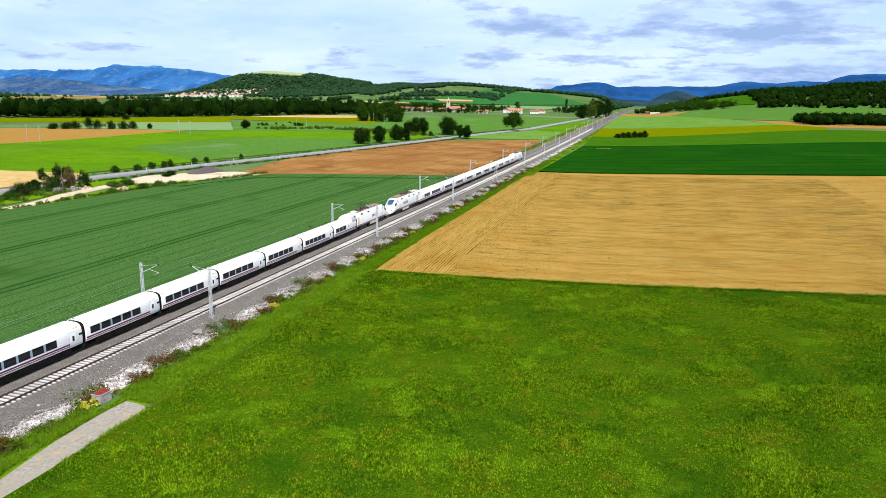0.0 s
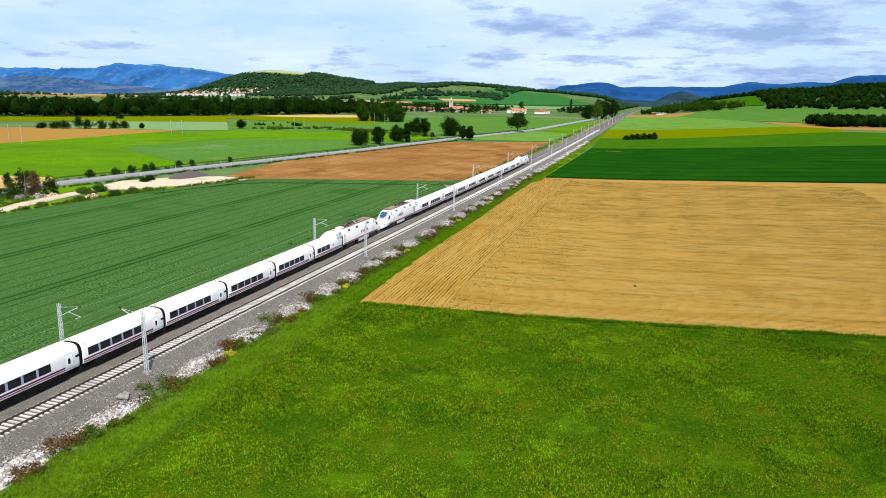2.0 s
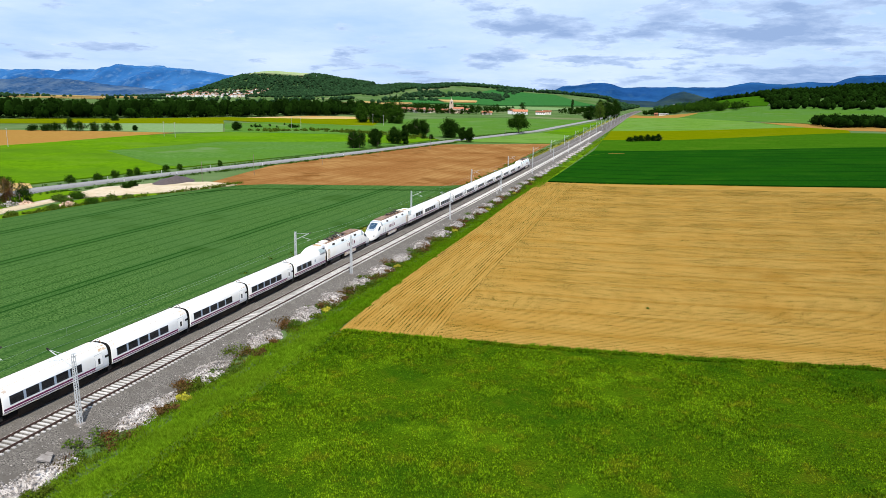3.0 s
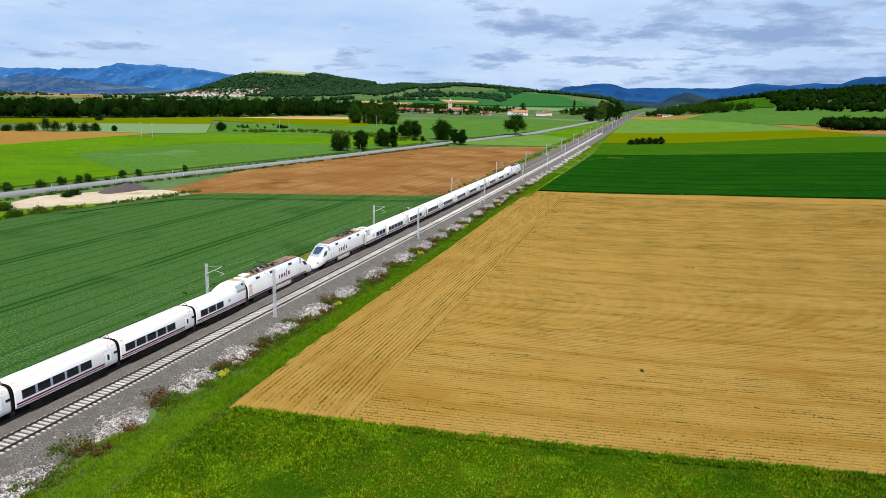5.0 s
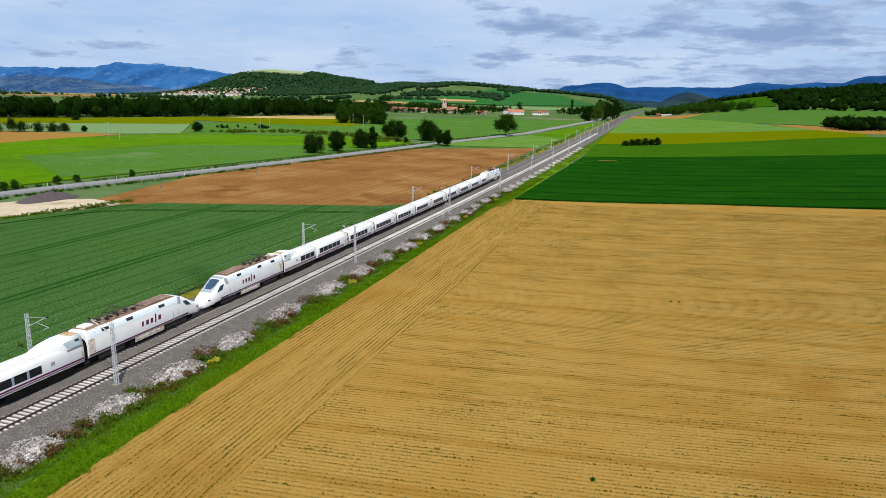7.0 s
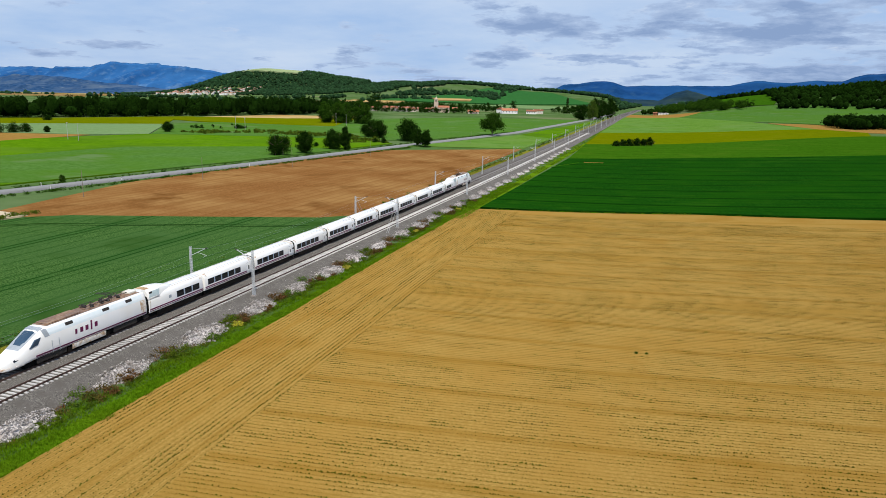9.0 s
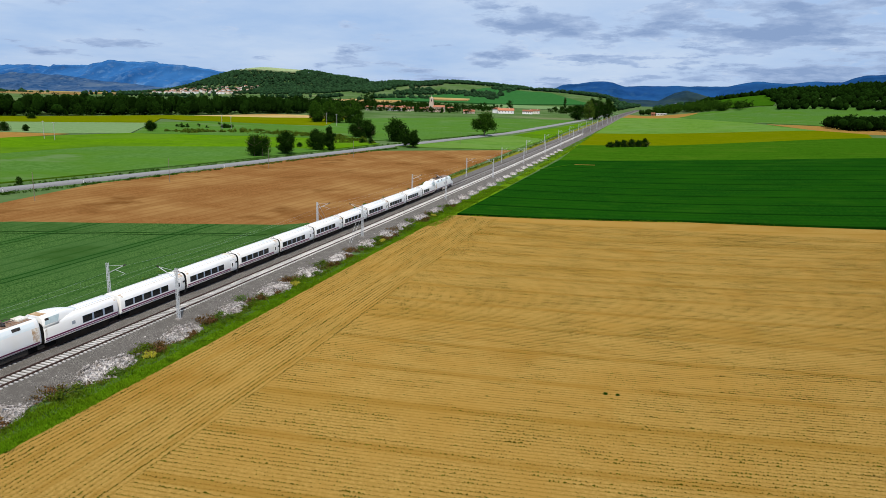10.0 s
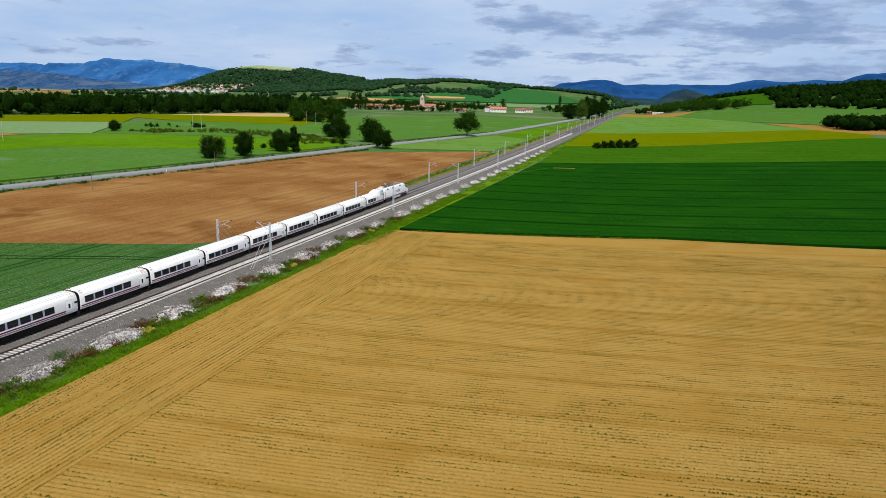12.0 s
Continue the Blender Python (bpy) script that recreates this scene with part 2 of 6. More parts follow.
M["bright_crop"] = surface("bright_crop", ((0.06375, 0.1487, 0.00255), (0.0833, 0.1802, 0.00425), (0.0561, 0.1258, 0.0068)), (2.0, 50.0), bump=0.1, gloss=0, patches=((9.0, 0.5, 0.66, (0.045, 0.115, 0.004), 0.6), (60.0, 0.5, 0.62, (0.085, 0.165, 0.012), 0.6)))
M["barley"] = surface("barley", ((0.04784, 0.1184, 0.01728), (0.0736, 0.152, 0.03264), (0.0552, 0.132, 0.01152), (0.0874, 0.152, 0.048)), (2.0, 45.0, 120.0), bump=0.1, gloss=0, stripes=((70, 14.0, 1.5, (0.05175, 0.13, 0.018), 0.5),))
M["tan_far"] = surface("tan_far", ((0.3511, 0.2465, 0.0968), (0.4347, 0.3145, 0.1364), (0.301, 0.187, 0.0616)), (3.0, 60.0), gloss=0)
M["brown_far"] = surface("brown_far", ((0.2203, 0.1221, 0.02772), (0.2592, 0.1518, 0.0396), (0.2398, 0.132, 0.033)), (3.0, 60.0), gloss=0)
M["land"] = surface("land", ((0.042, 0.088, 0.020), (0.068, 0.122, 0.034), (0.095, 0.140, 0.058), (0.140, 0.152, 0.075)), (6.0, 70.0, 420.0), bump=0.1, gloss=0)
M["ballast"] = surface("ballast", ((0.0407, 0.037, 0.03268), (0.222, 0.2013, 0.1786), (0.1036, 0.09324, 0.08132)), (0.13, 1.2), bump=0.08, bump_size=0.12, spread=0.5, gloss=0.1)
M["gravel"] = surface("gravel", ((0.10, 0.095, 0.092), (0.20, 0.19, 0.185), (0.14, 0.13, 0.125)), (0.12, 2.5), bump=0.05, bump_size=0.1, spread=0.4)
M["rail"] = surface("rail", ((0.055, 0.030, 0.022), (0.085, 0.045, 0.032)), (0.4, 5.0), rough=0.6)
M["concrete"] = surface("concrete", ((0.48, 0.45, 0.42), (0.62, 0.59, 0.55), (0.42, 0.40, 0.37)), (0.3, 3.0), bump=0.01, obj=0.12)
M["slab"] = surface("slab", ((0.185, 0.1628, 0.1332), (0.2812, 0.2553, 0.2146), (0.2442, 0.2146, 0.1702), (0.3108, 0.2442, 0.1406)), (0.35, 2.2, 5.0), bump=0.01, gloss=0.1)
M["asphalt"] = surface("asphalt", ((0.1863, 0.1884, 0.1879), (0.236, 0.237, 0.2349), (0.2111, 0.209, 0.2055)), (0.8, 14.0), rough=0.9, gloss=0.05)
M["galvanised"] = surface("galvanised", ((0.4176, 0.4292, 0.435), (0.58, 0.5916, 0.5974)), (0.3, 2.0), rough=0.6)
M["white_paint"] = surface("white_paint", ((0.92, 0.905, 0.875), (0.89, 0.88, 0.86), (0.88, 0.85, 0.79)), (1.5, 4.0), rough=0.35, coat=0.1, gloss=0.5)
M["cream"] = surface("cream", ((0.74, 0.70, 0.60), (0.78, 0.76, 0.70), (0.60, 0.50, 0.36)), (0.5, 3.0), rough=0.5)
M["rust_roof"] = surface("rust_roof", ((0.22, 0.12, 0.07), (0.34, 0.23, 0.15), (0.16, 0.10, 0.075)), (0.4, 2.0), rough=0.7)
M["purple"] = surface("purple", ((0.11, 0.006, 0.05), (0.14, 0.009, 0.062)), (0.5, 3.0), rough=0.4)
M["glass_dark"] = surface("glass_dark", ((0.008, 0.009, 0.011), (0.014, 0.015, 0.018)), (0.5, 3.0), rough=0.12, gloss=0.5)
M["glass_grey"] = surface("glass_grey", ((0.28, 0.34, 0.42), (0.34, 0.40, 0.47)), (0.5, 3.0), rough=0.15, gloss=0.5)
# black kept extra deep so the underframes carry the shade below the train
M["black"] = surface("black", ((0.003, 0.003, 0.003), (0.0072, 0.0066, 0.006), (0.012, 0.009, 0.0072)), (0.2, 1.0), rough=0.9, gloss=0.1)
M["grey_metal"] = surface("grey_metal", ((0.30, 0.33, 0.36), (0.38, 0.41, 0.43)), (0.3, 2.0), rough=0.5)
M["dark_metal"] = surface("dark_metal", ((0.022, 0.019, 0.017), (0.055, 0.045, 0.038)), (0.2, 1.0), rough=0.6)
M["leaf_dark"] = surface("leaf_dark", ((0.00738, 0.02661, 0.002768), (0.02583, 0.06387, 0.006458), (0.01845, 0.04791, 0.005534)), (1.5, 9.0), island=0.45, rough=0.7, gloss=0.0, leaf=True)
M["wood_leaf"] = surface("wood_leaf", ((0.004871, 0.01863, 0.002076), (0.01705, 0.04471, 0.004844), (0.01218, 0.03354, 0.00415)), (1.5, 9.0), island=0.45, rough=0.7, gloss=0.0, leaf=True)
M["leaf_mid"] = surface("leaf_mid", ((0.02, 0.0624, 0.0048), (0.0525, 0.12, 0.0108), (0.04, 0.096, 0.0084)), (1.2, 9.0), island=0.5, rough=0.7, gloss=0.0, leaf=True)
M["leaf_light"] = surface("leaf_light", ((0.06325, 0.1207, 0.014), (0.1092, 0.184, 0.024), (0.08625, 0.138, 0.02)), (1.2, 9.0), island=0.45, rough=0.7, gloss=0.0, leaf=True)
M["bark"] = surface("bark", ((0.10, 0.075, 0.05), (0.16, 0.12, 0.085)), (0.2, 1.0), bump=0.02)
M["scrub_brown"] = surface("scrub_brown", ((0.09375, 0.0475, 0.0176), (0.2063, 0.1063, 0.0396), (0.0875, 0.0875, 0.0154)), (0.3, 2.0), island=0.5, gloss=0, leaf=True)
M["scrub_green"] = surface("scrub_green", ((0.06, 0.11, 0.008), (0.12, 0.18, 0.014), (0.1, 0.13, 0.014)), (0.3, 2.0), island=0.5, gloss=0, leaf=True)
M["yellow_flower"] = surface("yellow_flower", ((0.42, 0.36, 0.02), (0.28, 0.30, 0.02)), (0.3, 2.0), island=0.3)
M["stone_white"] = surface("stone_white", ((0.2485, 0.2275, 0.214), (0.4969, 0.4657, 0.4459), (0.3216, 0.2888, 0.264)), (0.22, 2.0), island=0.5, gloss=0.1, patches=((0.9, 0.52, 0.62, (0.1389, 0.1119, 0.08561), 0.65),))
M["red_lid"] = surface("red_lid", ((0.14, 0.018, 0.014), (0.20, 0.03, 0.024)), (0.2, 1.0), rough=0.8, gloss=0.1)
M["box_concrete"] = surface("box_concrete", ((0.24, 0.22, 0.205), (0.36, 0.335, 0.315), (0.20, 0.175, 0.155)), (0.3, 1.2), bump=0.01, gloss=0.1)
M["dirt"] = surface("dirt", ((0.50, 0.40, 0.26), (0.60, 0.49, 0.34), (0.46, 0.36, 0.22), (0.34, 0.28, 0.15)), (0.8, 9.0, 16.0), bump=0.03)
M["dark_gravel"] = surface("dark_gravel", ((0.068, 0.0518, 0.0504), (0.104, 0.0814, 0.0756)), (0.4, 3.0), bump=0.05)
M["rubble"] = surface("rubble", ((0.42, 0.25, 0.15), (0.62, 0.48, 0.36)), (0.4, 3.0), island=0.4)
M["pole_wood"] = surface("pole_wood", ((0.16, 0.13, 0.10), (0.25, 0.21, 0.16)), (0.3, 2.0))
M["roof_red"] = surface("roof_red", ((0.297, 0.1207, 0.065), (0.432, 0.184, 0.1)), (0.8, 5.0), obj=0.4, gloss=0.1)
M["house_wall"] = surface("house_wall", ((0.62, 0.52, 0.40), (0.70, 0.62, 0.50)), (0.8, 5.0), obj=0.25)
M["white_wall"] = surface("white_wall", ((0.8268, 0.8162, 0.7844), (0.7632, 0.742, 0.6996)), (0.8, 5.0))
M["church_stone"] = surface("church_stone", ((0.52, 0.40, 0.30), (0.60, 0.48, 0.37)), (0.8, 5.0))
# distant ranges: the blue of aerial haze is mixed into these base colours
M["hazed_mountain"] = surface("hazed_mountain", ((0.0162, 0.08525, 0.2393), (0.0243, 0.1058, 0.2781), (0.0324, 0.125, 0.304), (0.09113, 0.1911, 0.3492)), (50.0, 260.0, 300.0), bump=6.0, bump_size=90.0, gloss=0, patches=((45.0, 0.56, 0.66, (0.162, 0.2352, 0.3465), 0.35), (90.0, 0.5, 0.62, (0.0081, 0.0504, 0.1575), 0.3)))
M["hazed_mountain_right"] = surface("hazed_mountain_right", ((0.009, 0.0486, 0.1525), (0.0135, 0.0621, 0.183), (0.015, 0.0729, 0.1952)), (60.0, 300.0), bump=8.0, bump_size=90.0, gloss=0, patches=((70.0, 0.54, 0.66, (0.030, 0.085, 0.17), 0.5), (160.0, 0.52, 0.64, (0.006, 0.036, 0.11), 0.5)))
M["hazed_foothill"] = surface("hazed_foothill", ((0.01344, 0.04788, 0.123), (0.03456, 0.0798, 0.165), (0.072, 0.114, 0.18)), (22.0, 110.0), bump=6.0, bump_size=40.0, gloss=0, patches=((30.0, 0.60, 0.66, (0.128, 0.1615, 0.2), 0.6),))
M["hill_forest"] = surface("hill_forest", ((0.022, 0.055, 0.028), (0.035, 0.078, 0.034), (0.030, 0.068, 0.034)), (12.0, 90.0), bump=3.0, bump_size=14.0)
# farther foothills, again with haze blue in the base colour
M["hazed_foothill_dark"] = surface("hazed_foothill_dark", ((0.010, 0.028, 0.050), (0.018, 0.042, 0.062), (0.032, 0.056, 0.05)), (40.0, 200.0), bump=6.0, bump_size=60.0, gloss=0)
M["dry_grass"] = surface("dry_grass", ((0.14, 0.14, 0.015), (0.24, 0.20, 0.035), (0.11, 0.15, 0.012)), (0.5, 4.0), island=0.4, gloss=0)
M["seedling"] = surface("seedling", ((0.036, 0.046, 0.003), (0.060, 0.075, 0.006)), (0.5, 6.0), island=0.4, gloss=0)
# far forest leaves: extra blue in the colour stands for slight haze
M["hazed_hill_leaf"] = surface("hazed_hill_leaf", ((0.01086, 0.03437, 0.01436), (0.02823, 0.06471, 0.0235), (0.02063, 0.05056, 0.02089)), (6.0, 60.0), island=0.35, rough=0.7, gloss=0)
M["hill_pale"] = surface("hill_pale", ((0.23, 0.29, 0.14), (0.30, 0.34, 0.18), (0.20, 0.27, 0.12)), (8.0, 60.0), gloss=0)
M["hill_green"] = surface("hill_green", ((0.0208, 0.092, 0.0224), (0.0304, 0.116, 0.0288), (0.0256, 0.104, 0.024)), (8.0, 90.0), gloss=0)
M["old_sleeper"] = surface("old_sleeper", ((0.16, 0.15, 0.14), (0.24, 0.225, 0.21)), (0.3, 3.0), obj=0.2)
M["train_glass"] = surface("train_glass", ((0.02, 0.05, 0.09), (0.03, 0.065, 0.11)), (0.6, 3.0), rough=0.08, gloss=0.6)
M["rust_stain"] = surface("rust_stain", ((0.42, 0.24, 0.09), (0.62, 0.46, 0.28), (0.30, 0.15, 0.05)), (0.4, 1.5), rough=0.6)
M["pale_teal"] = surface("pale_teal", ((0.76, 0.83, 0.84), (0.82, 0.86, 0.86)), (0.6, 3.0), rough=0.4)
M["roof_seam"] = surface("roof_seam", ((0.50, 0.42, 0.32), (0.62, 0.56, 0.47)), (0.4, 2.0), rough=0.6)
M["grey_teal"] = surface("grey_teal", ((0.42, 0.52, 0.53), (0.52, 0.60, 0.60)), (0.6, 3.0), rough=0.4)
M["dark_stone"] = surface("dark_stone", ((0.16, 0.13, 0.14), (0.26, 0.22, 0.23)), (0.4, 3.0), island=0.4)
M["stained_white"] = surface("stained_white", ((0.80, 0.77, 0.70), (0.55, 0.38, 0.22), (0.80, 0.77, 0.72)), (0.35, 1.6), rough=0.5, spread=0.5, patches=((0.7, 0.5, 0.6, (0.40, 0.22, 0.10), 0.55),))
M["pole_grey"] = surface("pole_grey", ((0.36, 0.35, 0.33), (0.46, 0.45, 0.43)), (0.3, 2.0))


# ---- mesh helpers ----
def part(name, bm, material, parent=None, label=""):
    """Links a bmesh as one mesh object under a thing or a part."""
    me = bpy.data.meshes.new(name)
    bm.to_mesh(me)
    bm.free()
    me.materials.append(M[material])
    ob = new(name, me)
    if parent:
        ob.parent = parent
    return tagged(ob, label) if label else ob


def arrays(name, verts, faces, material, parent=None, smooth=False):
    """One mesh object from arrays of vertices and of equal-sided faces."""
    verts, faces = np.asarray(verts, np.float32), np.asarray(faces, np.int32)
    me = bpy.data.meshes.new(name)
    me.vertices.add(len(verts))
    me.vertices.foreach_set("co", verts.ravel())
    k = faces.shape[1]
    me.loops.add(faces.size)
    me.loops.foreach_set("vertex_index", faces.ravel())
    me.polygons.add(len(faces))
    me.polygons.foreach_set("loop_start", np.arange(0, faces.size, k, dtype=np.int32))
    me.polygons.foreach_set("loop_total", np.full(len(faces), k, dtype=np.int32))
    me.update(calc_edges=True)
    if smooth:
        me.polygons.foreach_set("use_smooth", np.ones(len(faces), dtype=bool))
    me.materials.append(M[material])
    ob = new(name, me)
    if parent:
        ob.parent = parent
    return ob


def box(bm, x0, y0, z0, x1, y1, z1, bevel=0.0):
    vs = [bm.verts.new((x, y, z)) for x in (x0, x1) for y in (y0, y1) for z in (z0, z1)]
    fs = [bm.faces.new([vs[i] for i in q]) for q in ((0, 1, 3, 2), (4, 6, 7, 5), (0, 4, 5, 1), (2, 3, 7, 6), (0, 2, 6, 4), (1, 5, 7, 3))]
    if bevel:
        es = list({e for f in fs for e in f.edges})
        bmesh.ops.bevel(bm, geom=es, offset=bevel, segments=1, affect="EDGES")
    return bm


def boxes(*rows, bevel=0.0):
    bm = bmesh.new()
    for r in rows:
        box(bm, *r, bevel=bevel)
    return bm


def rod(bm, a, b, r0, r1=None, sides=6):
    """A tapered bar from a to b."""
    a, b = Vector(a), Vector(b)
    d = b - a
    q = d.to_track_quat("Z", "Y").to_matrix().to_4x4()
    r1 = r0 if r1 is None else r1
    rings = []
    for p, r in ((a, r0), (b, r1)):
        rings.append([bm.verts.new(p + (q @ Vector((r * math.cos(k * math.tau / sides), r * math.sin(k * math.tau / sides), 0)))) for k in range(sides)])
    for k in range(sides):
        j = (k + 1) % sides
        bm.faces.new((rings[0][k], rings[0][j], rings[1][j], rings[1][k]))
    bm.faces.new(rings[0][::-1])
    bm.faces.new(rings[1])
    return bm


def thing(name, m, label, category, group="", kind=""):
    ob = new(name)
    ob.matrix_world = m
    return tagged(ob, label, category, group, kind)


def sheet(name, outline, material, height=0.1, cell=20.0, label="", category="field", lift=0.0, drop=0.3):
    """A field on the land: an outline in plan, cut into cells that follow the ground, with a skirt at its rim."""
    bm = bmesh.new()
    f = bm.faces.new([bm.verts.new((x, y, 0)) for x, y in outline])
    if f.normal.z < 0:
        f.normal_flip()
    for axis in (0, 1):
        lo, hi = min(p[axis] for p in outline), max(p[axis] for p in outline)
        n = int((hi - lo) / cell)
        for i in range(1, n + 1):
            co, no = [0, 0, 0], [0, 0, 0]
            co[axis], no[axis] = lo + (hi - lo) * i / (n + 1), 1
            bmesh.ops.bisect_plane(bm, geom=bm.verts[:] + bm.edges[:] + bm.faces[:], plane_co=co, plane_no=no)
    rim = [e for e in bm.edges if e.is_boundary]
    for v in bm.verts:
        v.co.z = ground(v.co.x, v.co.y) + height + lift
    low = bmesh.ops.extrude_edge_only(bm, edges=rim)["geom"]
    for v in low:
        if isinstance(v, bmesh.types.BMVert):
            v.co.z -= height + drop
    bmesh.ops.recalc_face_normals(bm, faces=bm.faces)
    ob = part(name, bm, material)
    return tagged(ob, label, category, kind="structure")


# ---- ground sheet to the horizon ----
def make_ground():
    def axis(lo, hi, near, n):
        k = np.linspace(-1, 1, n)
        s = np.sinh(k * 3.6) / np.sinh(3.6)
        return np.where(s < 0, near + s * (near - lo), near + s * (hi - near))
    xs, ys = axis(-4700, 4700, 0, 190), axis(-2500, 5000, 250, 190)
    v = np.array([(x, y, ground(x, y) - 0.06) for y in ys for x in xs])
    nx = len(xs)
    i = np.arange(len(ys) - 1)[:, None] * nx + np.arange(nx - 1)[None, :]
    i = i.ravel()
    ob = arrays("ground", v, np.stack([i, i + 1, i + nx + 1, i + nx], 1), "land", smooth=True)
    tagged(ob, "green and olive farmland plain rising to low hills", "ground", kind="structure")


make_ground()

# ---- fields ----
def field_edge(y):
    """Where the bare field meets the grass verge."""
    return np.interp(y, (120, 134, 149, 160, 185, 215, 235, 260, 300, 320), (10.6, 10.0, 9.1, 8.8, 8.4, 8.3, 7.8, 7.4, 7.3, 8.4))


sheet("meadow_field", ((10.6, -120), (420, -120), (420, 158), (75, 141), (43, 137.4), (10.7, 134.0)), "meadow", 0.12, 12, "lush green clover meadow with yellowish patches")
WEST = [(float(field_edge(y)), y) for y in (134, 149, 160, 185, 215, 235, 260, 300, 317)]
sheet("bare_field", ((23.2, 135.0), (43, 137.1), (75, 140.8), (420, 157.6), (420, 352), (140, 329), (68, 329), (21.5, 319.6), *[(x + 13.2, y) for x, y in WEST[-2:0:-1]]), "tan_soil", 0.05, 14, "tan bare soil field with rows of green seedlings")
sheet("headland", (*WEST, (21.5, 319.6), *[(x + 13.2, y) for x, y in WEST[-2:0:-1]], (23.2, 135.0)), "headland_soil", 0.05, 14, "tan bare soil headland sown along the railway")
sheet("crop_field_dark", ((9.8, 317.6), (68, 329.6), (140, 329.6), (420, 352), (420, 600), (187, 541), (63, 509), (12, 486)), "dark_crop", 0.5, 20, "dark green cereal field with faint tractor lines")
sheet("crop_field_mid", ((12, 487), (63, 510), (187, 542), (420, 601), (420, 760), (205, 718), (65, 622), (8.6, 597)), "mid_crop", 0.45, 20, "mid green cereal field beside the railway")
sheet("crop_field_olive", ((8.6, 598), (65, 623), (205, 719), (215, 771), (188, 822), (68, 772), (5.2, 741)), "olive_crop", 0.4, 20, "olive yellow-green crop field")
sheet("crop_field_pale", ((5.2, 742), (68, 773), (188, 823), (150, 1000), (77, 1172), (2, 1165)), "pale_crop", 0.4, 25, "pale green cereal field")
sheet("stubble_field", ((2, 1166), (77, 1173), (110, 1250), (3, 1330)), "brown_far", 0.2, 25, "tan stubble field before the woods")
sheet("crop_field_grey", ((150, 1001), (240, 900), (420, 1000), (420, 1250), (110, 1250), (77, 1174)), "barley", 0.4, 25, "greyish green cereal field below the wooded hill")
sheet("soil_field_right", ((188, 824), (215, 772), (420, 800), (420, 990), (240, 899), (165, 960)), "brown_far", 0.2, 25, "tan soil field beside the dark wood")

sheet("wheat_field", ((-15.5, -120), (-17, 290), (-23, 284), (-55, 271), (-79, 262), (-86, 256), (-98, 215), (-101, 160), (-115, 100), (-150, -120)), "wheat", 0.6, 14, "blue-green wheat field with dark tractor lines")
sheet("ploughed_field", ((-17, 291), (-22, 536), (-92, 486), (-108, 376), (-114, 321), (-102, 262), (-86, 257), (-79, 262.8), (-55, 271.8), (-23, 284.8)), "ploughed_soil", 0.12, 15, "reddish brown ploughed soil field")
sheet("crop_field_triangle", ((-22, 537), (-20, 640), (-50, 668), (-88, 520)), "pale_crop", 0.4, 20, "pale green crop field between road and railway")
sheet("crop_field_wedge", ((-20, 641), (-22, 1000), (-50, 669)), "bright_crop", 0.4, 20, "bright green crop wedge between road and railway")
sheet("crop_field_bright", ((-148, 150), (-150, 230), (-141, 300), (-124, 390), (-104, 535), (-140, 560), (-279, 522), (-302, 454), (-296, 375), (-297, 338), (-330, 200), (-330, 150)), "bright_crop", 0.4, 20, "bright green crop field beside the road")
sheet("barley_field", ((-226, 345), (-150, 296), (-141, 303), (-122.5, 395), (-110, 480), (-150, 475), (-216, 431)), "barley", 0.46, 20, "blue-green barley patch")
sheet("soil_field_left", ((-298, 338), (-297, 375), (-302, 454), (-303, 496), (-396, 471), (-520, 400), (-520, 250), (-331, 200)), "brown_far", 0.2, 20, "orange-brown bare soil field")
sheet("crop_field_west", ((-304, 497), (-279, 523), (-355, 633), (-460, 560), (-447, 521), (-397, 472)), "grey_crop", 0.4, 20, "grey-green crop field")
sheet("crop_field_olive_west", ((-460, 561), (-355, 634), (-405, 705), (-440, 770), (-505, 660), (-560, 604), (-700, 470), (-640, 420)), "olive_crop", 0.4, 25, "olive yellow-green crop field before the wood")
sheet("stubble_field_west", ((-425, 770), (-335, 799), (-272, 850), (-300, 900), (-390, 880)), "tan_far", 0.3, 25, "pale tan stubble field before the wood")
sheet("crop_field_olive_strip", ((-404, 703), (-361, 687), (-265, 686), (-222, 690), (-245, 760), (-273, 849), (-335, 798), (-425, 769), (-438, 768)), "olive_crop", 0.5, 25, "olive yellow-green crop strip before the stubble")
sheet("crop_field_middle", ((-141, 561), (-100, 560), (-60, 720), (-35, 1000), (-180, 980), (-330, 729), (-354, 634), (-278, 524)), "barley", 0.4, 25, "grey-green crop field before the village")

sheet("bare_patch", ((22, 467), (31, 469.6), (31, 471), (22, 468.4)), "brown_far", 0.05, 20, "small bare tan patch in the crop", "field", lift=0.52)
sheet("wheel_track", ((10.5, 440), (19.5, 466), (20.2, 466), (11.2, 440)), "mid_crop", 0.02, 20, "pale wheel track through the crop", "track", lift=0.52)

# ---- railway bed ----
YS = list(range(-130, 700, 10)) + list(range(700, 2000, 40))


def swept(name, section, material, ys, label, category, lift=0.0):
    """A strip along the line: section rows are (x, height over the rail head or None for the ground, extra)."""
    v = [(x, y, (ground(x, y) - 0.25 if h is None else rail_z(y) + h)) for y in ys for x, h in section]
    n = len(section)
    f = [(i * n + j, i * n + j + 1, (i + 1) * n + j + 1, (i + 1) * n + j) for i in range(len(ys) - 1) for j in range(n - 1)]
    ob = arrays(name, v, f, material)
    return tagged(ob, label, category, kind="structure")


